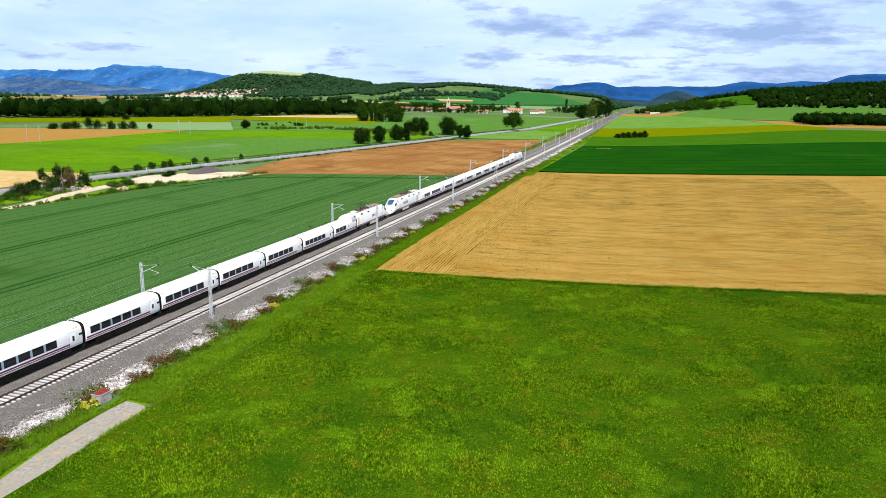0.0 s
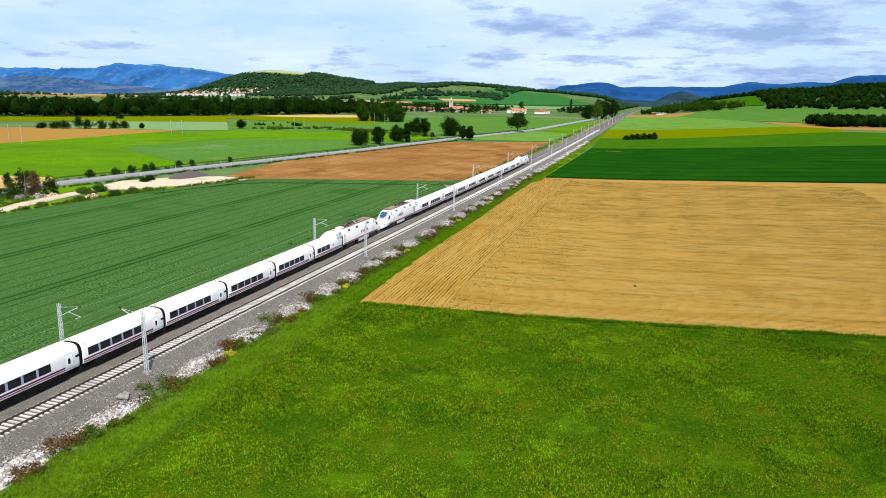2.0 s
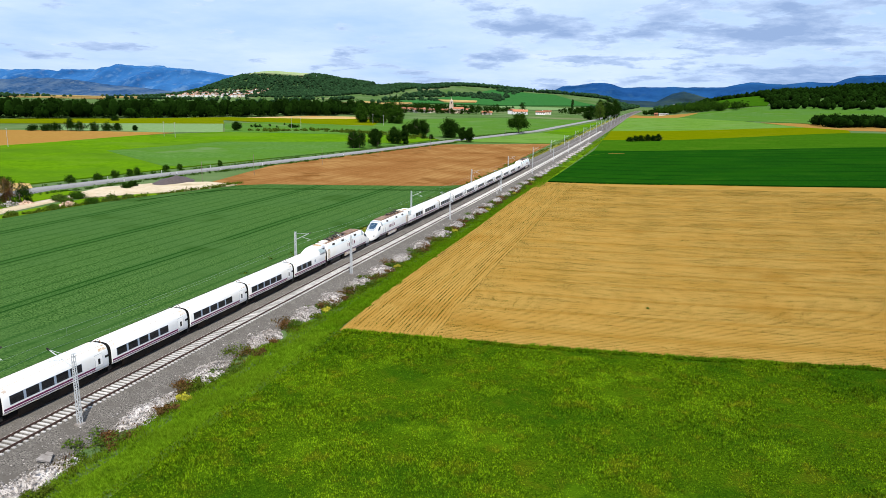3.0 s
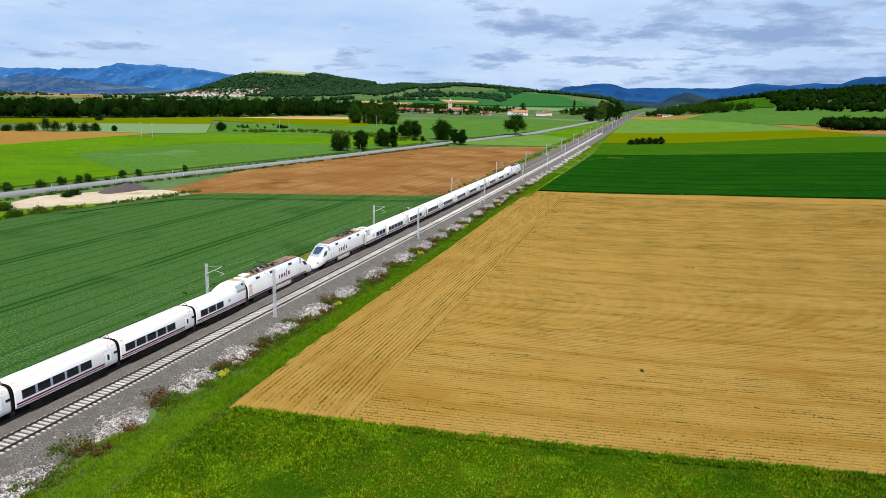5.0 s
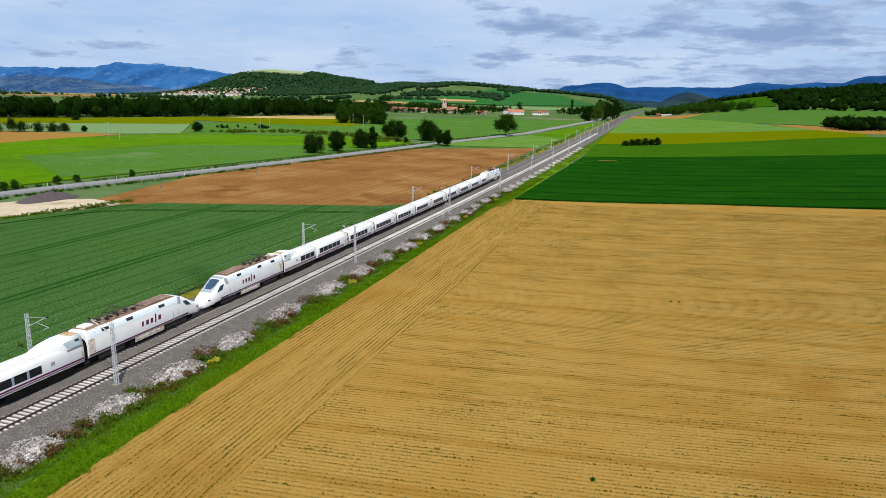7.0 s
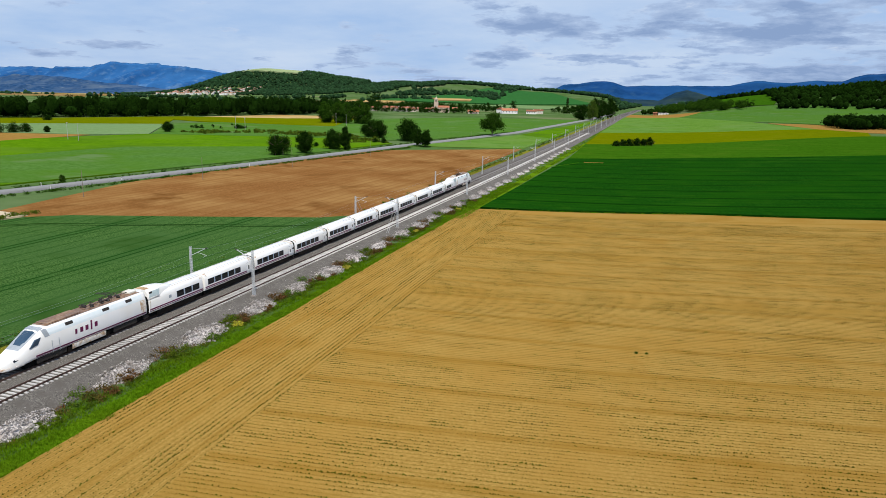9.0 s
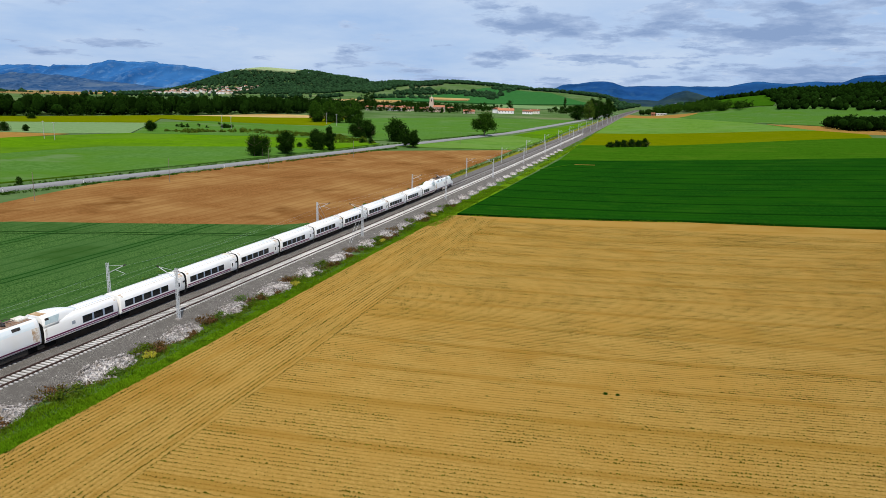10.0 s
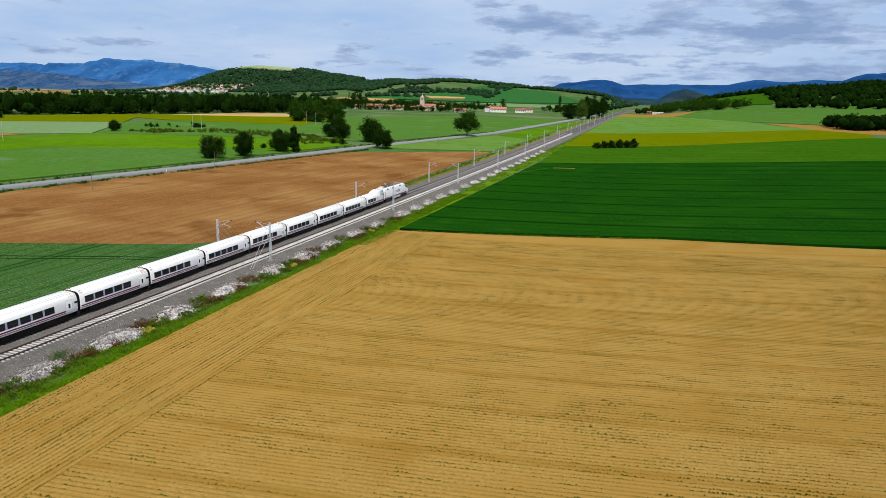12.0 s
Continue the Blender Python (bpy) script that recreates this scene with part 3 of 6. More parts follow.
swept("railway_bed", ((-15.2, None), (-13.6, -0.75), (-9.4, -0.62), (-8.9, -0.26), (-5.2, -0.24), (-4.9, -0.26), (-4.5, -0.24), (-0.8, -0.26), (-0.3, -0.50), (0.9, -0.55), (3.4, None)), "ballast", YS, "grey crushed stone ballast bed", "ballast")
swept("verge_strip", ((3.0, -1.3), (4.5, -1.22), (8, -1.20), (10.9, -1.22)), "verge", YS[:-20], "bright green grass verge beside the railway", "grass")
swept("verge_strip_west", ((-18, -1.25), (-16.5, -0.95), (-14.0, -0.78), (-13.2, -0.85)), "dry_verge", YS[:-20], "dry yellow-green grass verge beside the railway", "grass")

for cx, name in ((TRACK_L, "railway_track"), (TRACK_R, "railway_track")):
    tr = thing(name, pose(cx, 0, 0), "railway track with rusty rails on pale concrete sleepers", "railway track", "two parallel tracks", "structure")
    for s in (-1, 1):
        prof = ((-0.065, -0.16), (0.065, -0.16), (0.02, -0.13), (0.02, -0.05), (0.036, -0.03), (0.036, 0.0), (-0.036, 0.0), (-0.036, -0.03), (-0.02, -0.05), (-0.02, -0.13))
        v = [(s * 0.87 + px * 1.25, y, rail_z(y) + pz) for y in YS for px, pz in prof]
        n = len(prof)
        f = [(i * n + j, i * n + (j + 1) % n, (i + 1) * n + (j + 1) % n, (i + 1) * n + j) for i in range(len(YS) - 1) for j in range(n)]
        arrays("rail", v, f, "rail", tr)

# ---- road ----
ROAD = ((-128, -150), (-131, 100), (-134, 200), (-137, 223), (-131, 271), (-126, 301), (-112.5, 383), (-91.5, 524), (-59.8, 698), (-34, 1050), (-30, 1300))


def ribbon(name, pts, width, material, label, category, lift=0.15, step=12.0):
    line = []
    for a, b in zip(pts, pts[1:]):
        n = max(1, int(math.dist(a, b) / step))
        line += [(a[0] + (b[0] - a[0]) * i / n, a[1] + (b[1] - a[1]) * i / n) for i in range(n)]
    line.append(pts[-1])
    v, f = [], []
    for i, p in enumerate(line):
        a, b = line[max(i - 2, 0)], line[min(i + 2, len(line) - 1)]
        d = Vector((b[0] - a[0], b[1] - a[1])).normalized()
        for o, dz in ((-0.5, -0.5), (-0.46, 0), (0, 0.06), (0.46, 0), (0.5, -0.5)):
            x, y = p[0] - d.y * o * width, p[1] + d.x * o * width
            v.append((x, y, ground(x, y) + lift + dz))
        if i:
            k = (i - 1) * 5
            f += [(k + j, k + j + 1, k + j + 6, k + j + 5) for j in range(4)]
    return tagged(arrays(name, v, f, material), label, category, kind="structure")


ribbon("road", ROAD, 7.2, "asphalt", "pale grey asphalt country road", "road", 0.45)

for off in (8.0, 9.9):
    ribbon("tractor_track", ((-20, 281 - off), (-25, 279.5 - off), (-55, 267.5 - off), (-76, 259 - off), (-83, 253 - off), (-87, 244 - off), (-92, 222 - off)), 0.5, "tramline", "dark tractor wheel track pressed into the wheat", "track", 0.62, 6.0)

# ---- mountains and distance ----
def mountains(name, crest, depth, material, label, jag=6.0, seed=1):
    """A range along crest points (x, y, z), with spurs running down towards the plain."""
    rng = np.random.RandomState(seed)
    n, rows = 260, 16
    cx = np.array([p[0] for p in crest], float)
    xs = np.linspace(cx[0], cx[-1], n)
    yc = np.interp(xs, cx, [p[1] for p in crest])
    zc = np.interp(xs, cx, [p[2] for p in crest])
    v = []
    for i, x in enumerate(xs):
        top = zc[i] + jag * (noise.fractal(Vector((x * 0.008, seed * 7.1, 0)), 1.0, 2.0, 5))
        for j in range(rows):
            k = j / (rows - 1)
            y = yc[i] - depth * k + 60 * noise.noise(Vector((x * 0.006, k * 3, seed)))
            spur = 0.5 + 0.5 * noise.fractal(Vector((x * 0.010, k * 1.6, seed * 3.3)), 1.0, 2.0, 4)
            z = top * (1 - k) ** (0.8 + 0.9 * spur) + 2
            v.append((x, y, z))
        v.append((x, yc[i] + 60, 0))
    r = rows + 1
    f = [(i * r + a, (i + 1) * r + a, (i + 1) * r + b, i * r + b) for i in range(n - 1) for a, b in [(j, j + 1) for j in range(rows - 1)] + [(rows, 0)]]
    return tagged(arrays(name, v, f, material, smooth=True), label, "mountains", kind="structure")


# haze over the ranges comes only from their painted blue materials
mountains("mountain_range_west", ((-5200, 2500, 150), (-4700, 3050, 160), (-4109, 3600, 164), (-3642, 3640, 156), (-3400, 3650, 166), (-3197, 3650, 190), (-3060, 3650, 186), (-2945, 3650, 190), (-2783, 3650, 180), (-2585, 3650, 166), (-2394, 3650, 134), (-2281, 3650, 118), (-2000, 3650, 70), (-1500, 3650, 30)), 420, "hazed_mountain", "mountain range with pale rocky summits, blue haze painted in its colour", 12, 2)
mountains("mountain_foothills_west", ((-4600, 2600, 95), (-4100, 2900, 100), (-3644, 3200, 88), (-3472, 3200, 103), (-3106, 3200, 92), (-2837, 3200, 66), (-2469, 3200, 42), (-2150, 3200, 20)), 380, "hazed_foothill", "wooded foothills with blue-grey haze painted in their colour", 6, 5)
mountains("mountain_range_north", ((-1200, 4300, 20), (-700, 4300, 60), (-578, 4300, 90), (-529, 4300, 116), (-440, 4300, 122), (-332, 4300, 137), (-240, 4300, 134), (-169, 4300, 115), (111, 4300, 119), (380, 4300, 122), (521, 4300, 152), (692, 4300, 143), (801, 4300, 156), (936, 4300, 155), (1038, 4300, 193), (1160, 4300, 198), (1500, 4250, 185), (2300, 4000, 200)), 420, "hazed_mountain_right", "mountain ridge with a flat top, haze painted as deep blue", 6, 9)
mountains("foothill_north", ((-900, 3950, 20), (-610, 3950, 56), (-485, 3950, 78), (-300, 3950, 75), (-147, 3950, 42), (22, 3800, 34), (101, 3800, 78), (155, 3800, 90), (238, 3800, 66), (347, 3800, 42), (520, 3800, 50), (700, 3800, 40), (900, 3800, 30)), 300, "hazed_foothill_dark", "dark wooded foothills with blue-green haze painted in their colour", 4, 13)

# ---- crops and grass: uncountable small plants ----
def plants(name, pts, sizes, heights, material, label, category, leaves=3, lean=0.5, seed=0, wide=0.5):
    """Small tufts of pointed leaves standing at the points; kind stuff."""
    rng = np.random.RandomState(seed)
    pts = np.repeat(np.asarray(pts, np.float32), leaves, 0)
    n = len(pts)
    s = np.repeat(sizes, leaves) * rng.uniform(0.7, 1.2, n)
    h = np.repeat(heights, leaves) * rng.uniform(0.6, 1.2, n)
    a = rng.uniform(0, math.tau, n)
    d = np.stack([np.cos(a), np.sin(a), 0 * a], 1)
    p = np.stack([-np.sin(a), np.cos(a), 0 * a], 1)
    base = pts + d * (s * 0.1)[:, None]
    tip = pts + d * (h * lean + s * 0.2)[:, None]
    tip[:, 2] += h
    low = base + (tip - base) * 0.25
    w = (s * wide)[:, None]
    v = np.stack([low + p * w, tip, low - p * w], 1).reshape(-1, 3)
    f = np.arange(n * 3).reshape(-1, 3)
    return tagged(arrays(name, v, f, material), label, category, kind="stuff")


def land_z(xy, add=0.0):
    return np.array([(x, y, ground(x, y) + add) for x, y in xy])


rng = np.random.RandomState(3)


def patch_noise(xy, size, seed):
    return np.array([noise.fractal(Vector((x / size, y / size, seed)), 1.0, 2.0, 4) for x, y in xy])


# meadow clumps, denser towards the near edge of the view
def off_track(xy):
    """Points clear of the paved track and the concrete pit."""
    x, y = xy[:, 0], xy[:, 1]
    return xy[~((y < 76) & (x > 6.9 + np.maximum(0, 66 - y) * 0.12) & (x < 10.3 + np.maximum(0, 70 - y) * 0.07)) & ~((np.abs(x - 4.7) < 1.3) & (np.abs(y - 75) < 1.6))]


n = 310000
xy = np.stack([9.4 + 80.6 * rng.uniform(0, 1, n), rng.uniform(52, 143, n)], 1)
xy = off_track(xy[xy[:, 1] < 134.0 + 0.108 * (np.minimum(xy[:, 0], 75) - 10.7) + 0.05 * np.maximum(xy[:, 0] - 75, 0)])
xy = xy[rng.uniform(0, 1, len(xy)) < np.clip((xy[:, 0] - 8.5) / 2.5, 0, 1)]
tall = patch_noise(xy, 9.0, 5.1) + 0.6 * patch_noise(xy, 1.6, 3.1)
plants("meadow_clover", land_z(xy, 0.05), 0.150 * np.ones(len(xy)), np.clip(0.20 + 0.18 * tall, 0.11, 0.5), "meadow_leaf", "lush green clover and grass clumps in the meadow", "grass", 2, 0.7, 11, 0.42)
xy = np.stack([rng.uniform(90, 150, 24000), rng.uniform(80, 143, 24000)], 1)
plants("meadow_clover", land_z(xy, 0.1), 0.26 * np.ones(len(xy)), 0.22 * np.ones(len(xy)), "meadow_leaf", "lush green clover and grass clumps in the meadow", "grass", 2, 0.7, 12, 0.42)
# grass verge: long thin blades, thinning out towards the bank
n = 150000
xy = np.stack([rng.uniform(3.6, 11.6, n), 50 + 330 * rng.uniform(0, 1, n) ** 1.6], 1)
xy = off_track(xy)
xy = xy[(xy[:, 0] > 4.3 + 1.2 * patch_noise(xy, 5.0, 2.8)) & (xy[:, 0] < field_edge(xy[:, 1]) + 0.10 + 0.4 * patch_noise(xy, 1.8, 7.7))]
z = np.array([rail_z(y) - 1.24 for x, y in xy])
hh = np.clip(0.36 + 0.22 * patch_noise(xy, 4.0, 8.8), 0.14, 0.8)
near = xy[:, 1] + 6 * patch_noise(xy, 7.0, 4.2) < 133
for here, mat, label in ((near, "long_grass", "long yellow-green grass beside the railway"), (~near, "verge_leaf", "bright green long grass on the railway verge")):
    plants("verge_grass", np.column_stack([xy, z])[here], 0.16 * np.ones(here.sum()), hh[here], mat, label, "grass", 2, 0.9, 13, 0.24)
# weeds of the stony bank: dry stalks and low green leaves between the heaps
for k, (name, mat, label, n, lo, hi, tall) in enumerate((("bank_weeds", "scrub_green", "low yellow-green weeds on the stony bank", 30000, 3.1, 5.6, 0.30), ("bank_stalks", "scrub_brown", "dry reddish brown stalks on the stony bank", 15000, 2.4, 5.0, 0.34))):
    xy = off_track(np.stack([rng.uniform(lo, hi, n), 48 + 300 * rng.uniform(0, 1, n) ** 1.4], 1))
    xy = xy[patch_noise(xy, 3.0, 12.3 + 5 * k) > -0.05 + 0.14 * k]
    plants(name, np.column_stack([xy, [rail_z(y) - 1.2 for x, y in xy]]), 0.17 * np.ones(len(xy)), tall * np.ones(len(xy)), mat, label, "weeds", 2, 0.8, 31 + k, 0.32)
n = 26000
xy = np.stack([rng.uniform(-17.6, -13.6, n), 60 + 420 * rng.uniform(0, 1, n) ** 1.2], 1)
z = np.array([rail_z(y) - 1.0 + 0.05 * (x + 14) for x, y in xy])
plants("dry_grass", np.column_stack([xy, z]), 0.20 * np.ones(len(xy)), 0.36 * np.ones(len(xy)), "dry_grass", "dry yellowish grass along the ballast", "grass", 2, 0.8, 14, 0.28)
# weeds on the field boundaries
e = []
for (ax, ay), (bx, by), n in (((10.7, 134.0), (75, 141.0), 900), ((75, 141.0), (200, 147.2), 900), ((9.6, 317.3), (68, 329.3), 700), ((68, 329.3), (220, 336), 700), ((-23, 284.4), (-79, 262.4), 900)):
    k = rng.uniform(0, 1, n)
    e.append(np.stack([ax + (bx - ax) * k + 0.3 * rng.randn(n), ay + (by - ay) * k + 0.35 * rng.randn(n)], 1))
xy = np.concatenate(e)
xy = xy[patch_noise(xy, 4.0, 6.6) > -0.05]
plants("field_edge_weeds", land_z(xy, 0.05), 0.24 * np.ones(len(xy)), rng.uniform(0.12, 0.36, len(xy)), "verge_leaf", "yellow-green weeds along the field edges", "weeds", 5, 0.9, 15, 0.35)


# ragged taller grass along the meadow's edge
k = rng.uniform(0, 1, 9000)
x = np.where(k < 0.6, 10.7 + 64.3 * k / 0.6, 75 + 75 * (k - 0.6) / 0.4)
y = np.where(k < 0.6, 134.0 + 7.0 * k / 0.6, 141.0 + 3.7 * (k - 0.6) / 0.4)
xy = np.stack([x, y + rng.uniform(-0.9, 0.22, len(k)) + 0.35 * patch_noise(np.stack([x, y], 1), 2.5, 1.7)], 1)
plants("meadow_edge_grass", land_z(xy, 0.04), 0.20 * np.ones(len(xy)), rng.uniform(0.15, 0.42, len(xy)), "meadow_leaf", "ragged taller grass along the meadow edge", "grass", 3, 0.7, 17, 0.36)


# seedlings in rows on the bare field: rows run across, but along the line beside the verge
def seedlings():
    out = []
    r = np.random.RandomState(21)
    for k in range(-12, 302):
        x = np.arange(20.0 + r.uniform(0, 0.2), 118, 0.24)
        y = 137.3 + k * 0.58 + 0.095 * (x - 11)
        out.append(np.stack([x + 0.03 * r.randn(len(x)), y + 0.02 * r.randn(len(x))], 1)[x > field_edge(y) + 13.2])
    for k in range(0, 313, 2):
        x = np.arange(118 + r.uniform(0, 0.2), 190, 0.44)
        out.append(np.stack([x, 137.3 + k * 0.58 + 0.095 * (x - 11) + 0.02 * r.randn(len(x))], 1))
    for k in range(23):
        y = np.arange(136.5 + r.uniform(0, 0.2), 316, 0.24)
        out.append(np.stack([field_edge(y) + 0.55 + k * 0.57 + 0.02 * r.randn(len(y)), y], 1))
    p = np.concatenate(out)
    p = p[(p[:, 1] > 134.9 + 0.108 * (np.minimum(p[:, 0], 75) - 11) + 0.05 * np.maximum(p[:, 0] - 75, 0)) & (p[:, 1] < 316)]
    along = np.where((p[:, 0] < field_edge(p[:, 1]) + 13.2)[:, None], (1.0, 0.10), (0.10, 1.0))
    vigour = 0.8 * patch_noise(p * along, 0.55, 4.4) + 0.2 * patch_noise(p, 14.0, 9.4) + 0.11 * r.randn(len(p))
    keep = vigour > -0.52
    return p[keep], vigour[keep]


xy, vigour = seedlings()
plants("seedling_row", land_z(xy, 0.03), np.clip(0.135 + 0.15 * vigour, 0.085, 0.28), np.clip(0.09 + 0.07 * vigour, 0.05, 0.17), "seedling", "rows of small green seedlings on bare soil", "seedlings", 2, 0.9, 22, 0.55)

# ---- trees ----
def leaf_cloud(centres, radii, count, size, rng, flat=0.85):
    """Leaf quads in clumps: arrays of vertices and faces."""
    c = centres[rng.randint(0, len(centres), count)]
    r = radii[rng.randint(0, len(radii), count)] if np.ndim(radii) else np.full(count, radii)
    d = rng.randn(count, 3)
    d /= np.linalg.norm(d, axis=1)[:, None]
    p = c + d * (r * rng.uniform(0.30, 1.05, count))[:, None] * np.array([1, 1, flat])
    n = d + 0.7 * rng.randn(count, 3) + np.array([0, 0, 0.35])
    n /= np.linalg.norm(n, axis=1)[:, None]
    t = np.cross(n, rng.randn(count, 3))
    t /= np.linalg.norm(t, axis=1)[:, None]
    b = np.cross(n, t)
    s = size * rng.uniform(0.6, 1.3, count)[:, None]
    v = np.stack([p - t * s, p - b * s * 0.6, p + t * s, p + b * s * 0.6], 1).reshape(-1, 3)
    return v, np.arange(count * 4).reshape(-1, 4)


def crown_centres(rng, height, width, low, n, round_=1.0):
    """Clump centres of a crown: an uneven egg between low and height."""
    out = []
    while len(out) < n:
        u = rng.uniform(-1, 1, 3)
        if (u ** 2).sum() > 1:
            continue
        k = 1 - 0.35 * max(u[2], 0) * round_
        out.append((u[0] * width / 2 * k, u[1] * width / 2 * k, (low + height) / 2 + u[2] * (height - low) / 2))
    return np.array(out)


def tree(m, height, width, leaf, label, seed, low=0.18, count=1500, size=0.28, group="", stems=1, category="tree"):
    rng = np.random.RandomState(seed)
    t = thing("tree", m, label, category, group)
    bm = bmesh.new()
    for s in range(stems):
        ox, oy = (rng.uniform(-0.25, 0.25) * width, rng.uniform(-0.2, 0.2) * width) if stems > 1 else (0, 0)
        a = Vector((ox, oy, -0.2))
        b = a + Vector((rng.uniform(-.3, .3), rng.uniform(-.3, .3), height * 0.45))
        rod(bm, a, b, 0.022 * height, 0.013 * height, 8)
        rod(bm, b, b + Vector((rng.uniform(-.4, .4), rng.uniform(-.4, .4), height * 0.38)), 0.013 * height, 0.004 * height, 6)
        for k in range(6):
            h = height * rng.uniform(0.22, 0.62)
            q = a.lerp(b, min(h / (height * 0.45), 1.0))
            an = rng.uniform(0, math.tau)
            rod(bm, q, q + Vector((math.cos(an) * width * 0.36, math.sin(an) * width * 0.36, height * rng.uniform(0.12, 0.28))), 0.008 * height, 0.003 * height, 5)
    part("trunk", bm, "bark", t)
    c = crown_centres(rng, height * 0.90, width * 0.78, height * low, 34)
    c = np.concatenate([c, crown_centres(rng, height * 0.8, width * 0.5, height * (low + 0.06), 10)])
    v, f = leaf_cloud(c, np.array([0.15, 0.19, 0.24]) * width, count, size, rng)
    arrays("crown", v, f, leaf, t)
    return t


def place(x, y, turn=0):
    return pose(x, y, ground(x, y), 0, 0, turn)


# along the road and in the fields: x, y, height, width, leaf, low, stems
for i, (x, y, h, w, leaf, low, stems) in enumerate((
        (-122, 430, 12.0, 10.5, "leaf_dark", 0.0, 2), (-116.5, 446, 12.5, 9.0, "leaf_dark", 0.0, 1), (-115, 475, 12.0, 9.5, "leaf_dark", 0.0, 2), (-110, 480, 15.0, 5.5, "leaf_dark", 0.0, 1),
        (-140, 582, 13.0, 11.0, "leaf_dark", 0.0, 1), (-131, 576, 13.0, 11.0, "leaf_dark", 0.0, 2), (-104, 562, 17, 14.5, "leaf_dark", 0.0, 1),
        (-83, 523, 11, 6.5, "leaf_dark", 0.12, 1), (-77.5, 521, 11, 7.0, "leaf_dark", 0.12, 1), (-67.4, 648, 20, 15.0, "leaf_mid", 0.10, 1),
        (-281, 545, 8.5, 7.5, "leaf_dark", 0.08, 1))):
    tree(place(x, y), h, w * 1.22, leaf, "leafy dark green roadside tree with a rounded crown" if leaf == "leaf_dark" else "tall green broadleaf tree beside the road", 40 + i, low, 7000, 0.29 * h / 10, "trees along the road", stems)

# the big clump in the middle distance, and trees where road and railway meet
for i, (x, y, h, w, leaf) in enumerate(((-258, 742, 21, 17, "leaf_mid"), (-247, 750, 23, 18, "leaf_mid"), (-236, 744, 22, 16, "leaf_mid"), (-226, 752, 24, 17, "leaf_mid"), (-217, 745, 22, 15, "leaf_mid"), (-262, 756, 20, 15, "leaf_mid"),
                                        (-42, 1010, 21, 20, "leaf_dark"), (-30, 1030, 27, 18, "leaf_light"), (-24, 1060, 18, 16, "leaf_dark"), (-15, 1105, 22, 16, "leaf_dark"), (-20, 1200, 30, 20, "leaf_dark"), (-34, 1210, 32, 22, "leaf_dark"), (-46, 1240, 30, 20, "leaf_dark"))):
    tree(place(x, y), h, w, leaf, "large leafy green tree in a field copse" if leaf == "leaf_mid" else "large dark green tree beside the railway", 70 + i, 0.0, 5600, 0.58, "copse trees", 1)
tree(place(-119, 1455), 30, 8, "leaf_dark", "tall narrow dark poplar near the farm", 95, 0.05, 900, 0.7)
tree(place(-190, 1300), 22, 16, "leaf_dark", "round dark green tree near the farm", 96, 0.05, 900, 0.7)

# round bushes along the road
for i, (x, y, h, w) in enumerate(((-140, 237, 3.6, 4.0), (-139.8, 249, 2.9, 4.3), (-139.6, 257, 3.3, 3.6), (-139.4, 264, 3.2, 3.0), (-139.2, 267.5, 3.4, 3.4), (-138.5, 283, 3.0, 3.6), (-137, 289.5, 2.9, 3.0), (-133, 311, 2.6, 2.6), (-145, 217, 5.0, 6.5), (-145.5, 209, 5.0, 4.0),
                                  (-116, 535, 3.5, 4.0), (-108.5, 531, 5.0, 4.5), (-132, 487, 3.0, 4.0), (-126, 500, 2.6, 4.0), (-117, 240, 2.2, 4.0), (-116, 236, 1.6, 4.0))):
    b = tree(place(x, y), h, w, "leaf_mid" if i < 8 else "leaf_dark", "round green roadside bush", 120 + i, 0.0, 1500, 0.17, "bushes along the road", 2, "bush")
    b.name = "bush"

# lane side scrub with the dead grey tree
for i, (x, y, h, w, leaf) in enumerate(((-121, 178, 4.6, 7.5, "leaf_dark"), (-123.5, 184, 4.0, 6.0, "leaf_dark"), (-127, 189, 4.0, 4.0, "leaf_dark"), (-122, 190, 6.0, 6.0, "leaf_mid"), (-125, 196, 9.0, 5.0, "leaf_dark"), (-120.5, 196, 8.0, 4.6, "scrub_brown"), (-118, 199, 6.5, 5.5, "leaf_dark"), (-114, 207, 1.8, 5.0, "leaf_light"), (-113, 213, 1.7, 6.0, "leaf_mid"), (-109, 205, 1.4, 4.0, "leaf_light"), (-100, 205, 2.2, 5.0, "leaf_mid"), (-99, 211, 2.3, 6.0, "leaf_light"), (-98.5, 217, 1.6, 4.0, "leaf_light"), (-102, 194, 1.5, 3.5, "leaf_light"), (-104, 183, 1.2, 3.5, "leaf_light"), (-118, 172, 2.0, 6.0, "leaf_mid"))):
    b = tree(place(x, y), h, w, leaf, "bare brownish shrub tree beside the dirt lane" if leaf == "scrub_brown" else "tangled green shrub beside the dirt lane", 160 + i, 0.0, 2200, 0.18, "shrubs by the dirt lane", 3, "shrub")
    b.name = "shrub"

# single weeds in the bare field
for i, (x, y, h, w) in enumerate(((49.8, 158.7, 0.35, 0.5), (56.3, 215.8, 0.25, 0.6), (57.6, 215.9, 0.25, 0.45))):
    b = tree(place(x, y), h, w, "leaf_mid", "single dark green weed clump in the bare field", 260 + i, 0.0, 260, 0.07, "weeds in the bare field", 3, "weed")
    b.name = "weed_clump"

# hedge in the right-hand crops
for i in range(6):
    x, y = 29 + i * 4.1, 590 + i * 3
    b = tree(place(x, y), 5.4 - (i == 0) * 1.4 + 0.5 * (i % 2), 6.2, "leaf_dark", "dark green bush of a hedge in the crops", 200 + i, 0.0, 1700, 0.30, "hedge in the crops", 2, "bush")
    b.name = "bush"
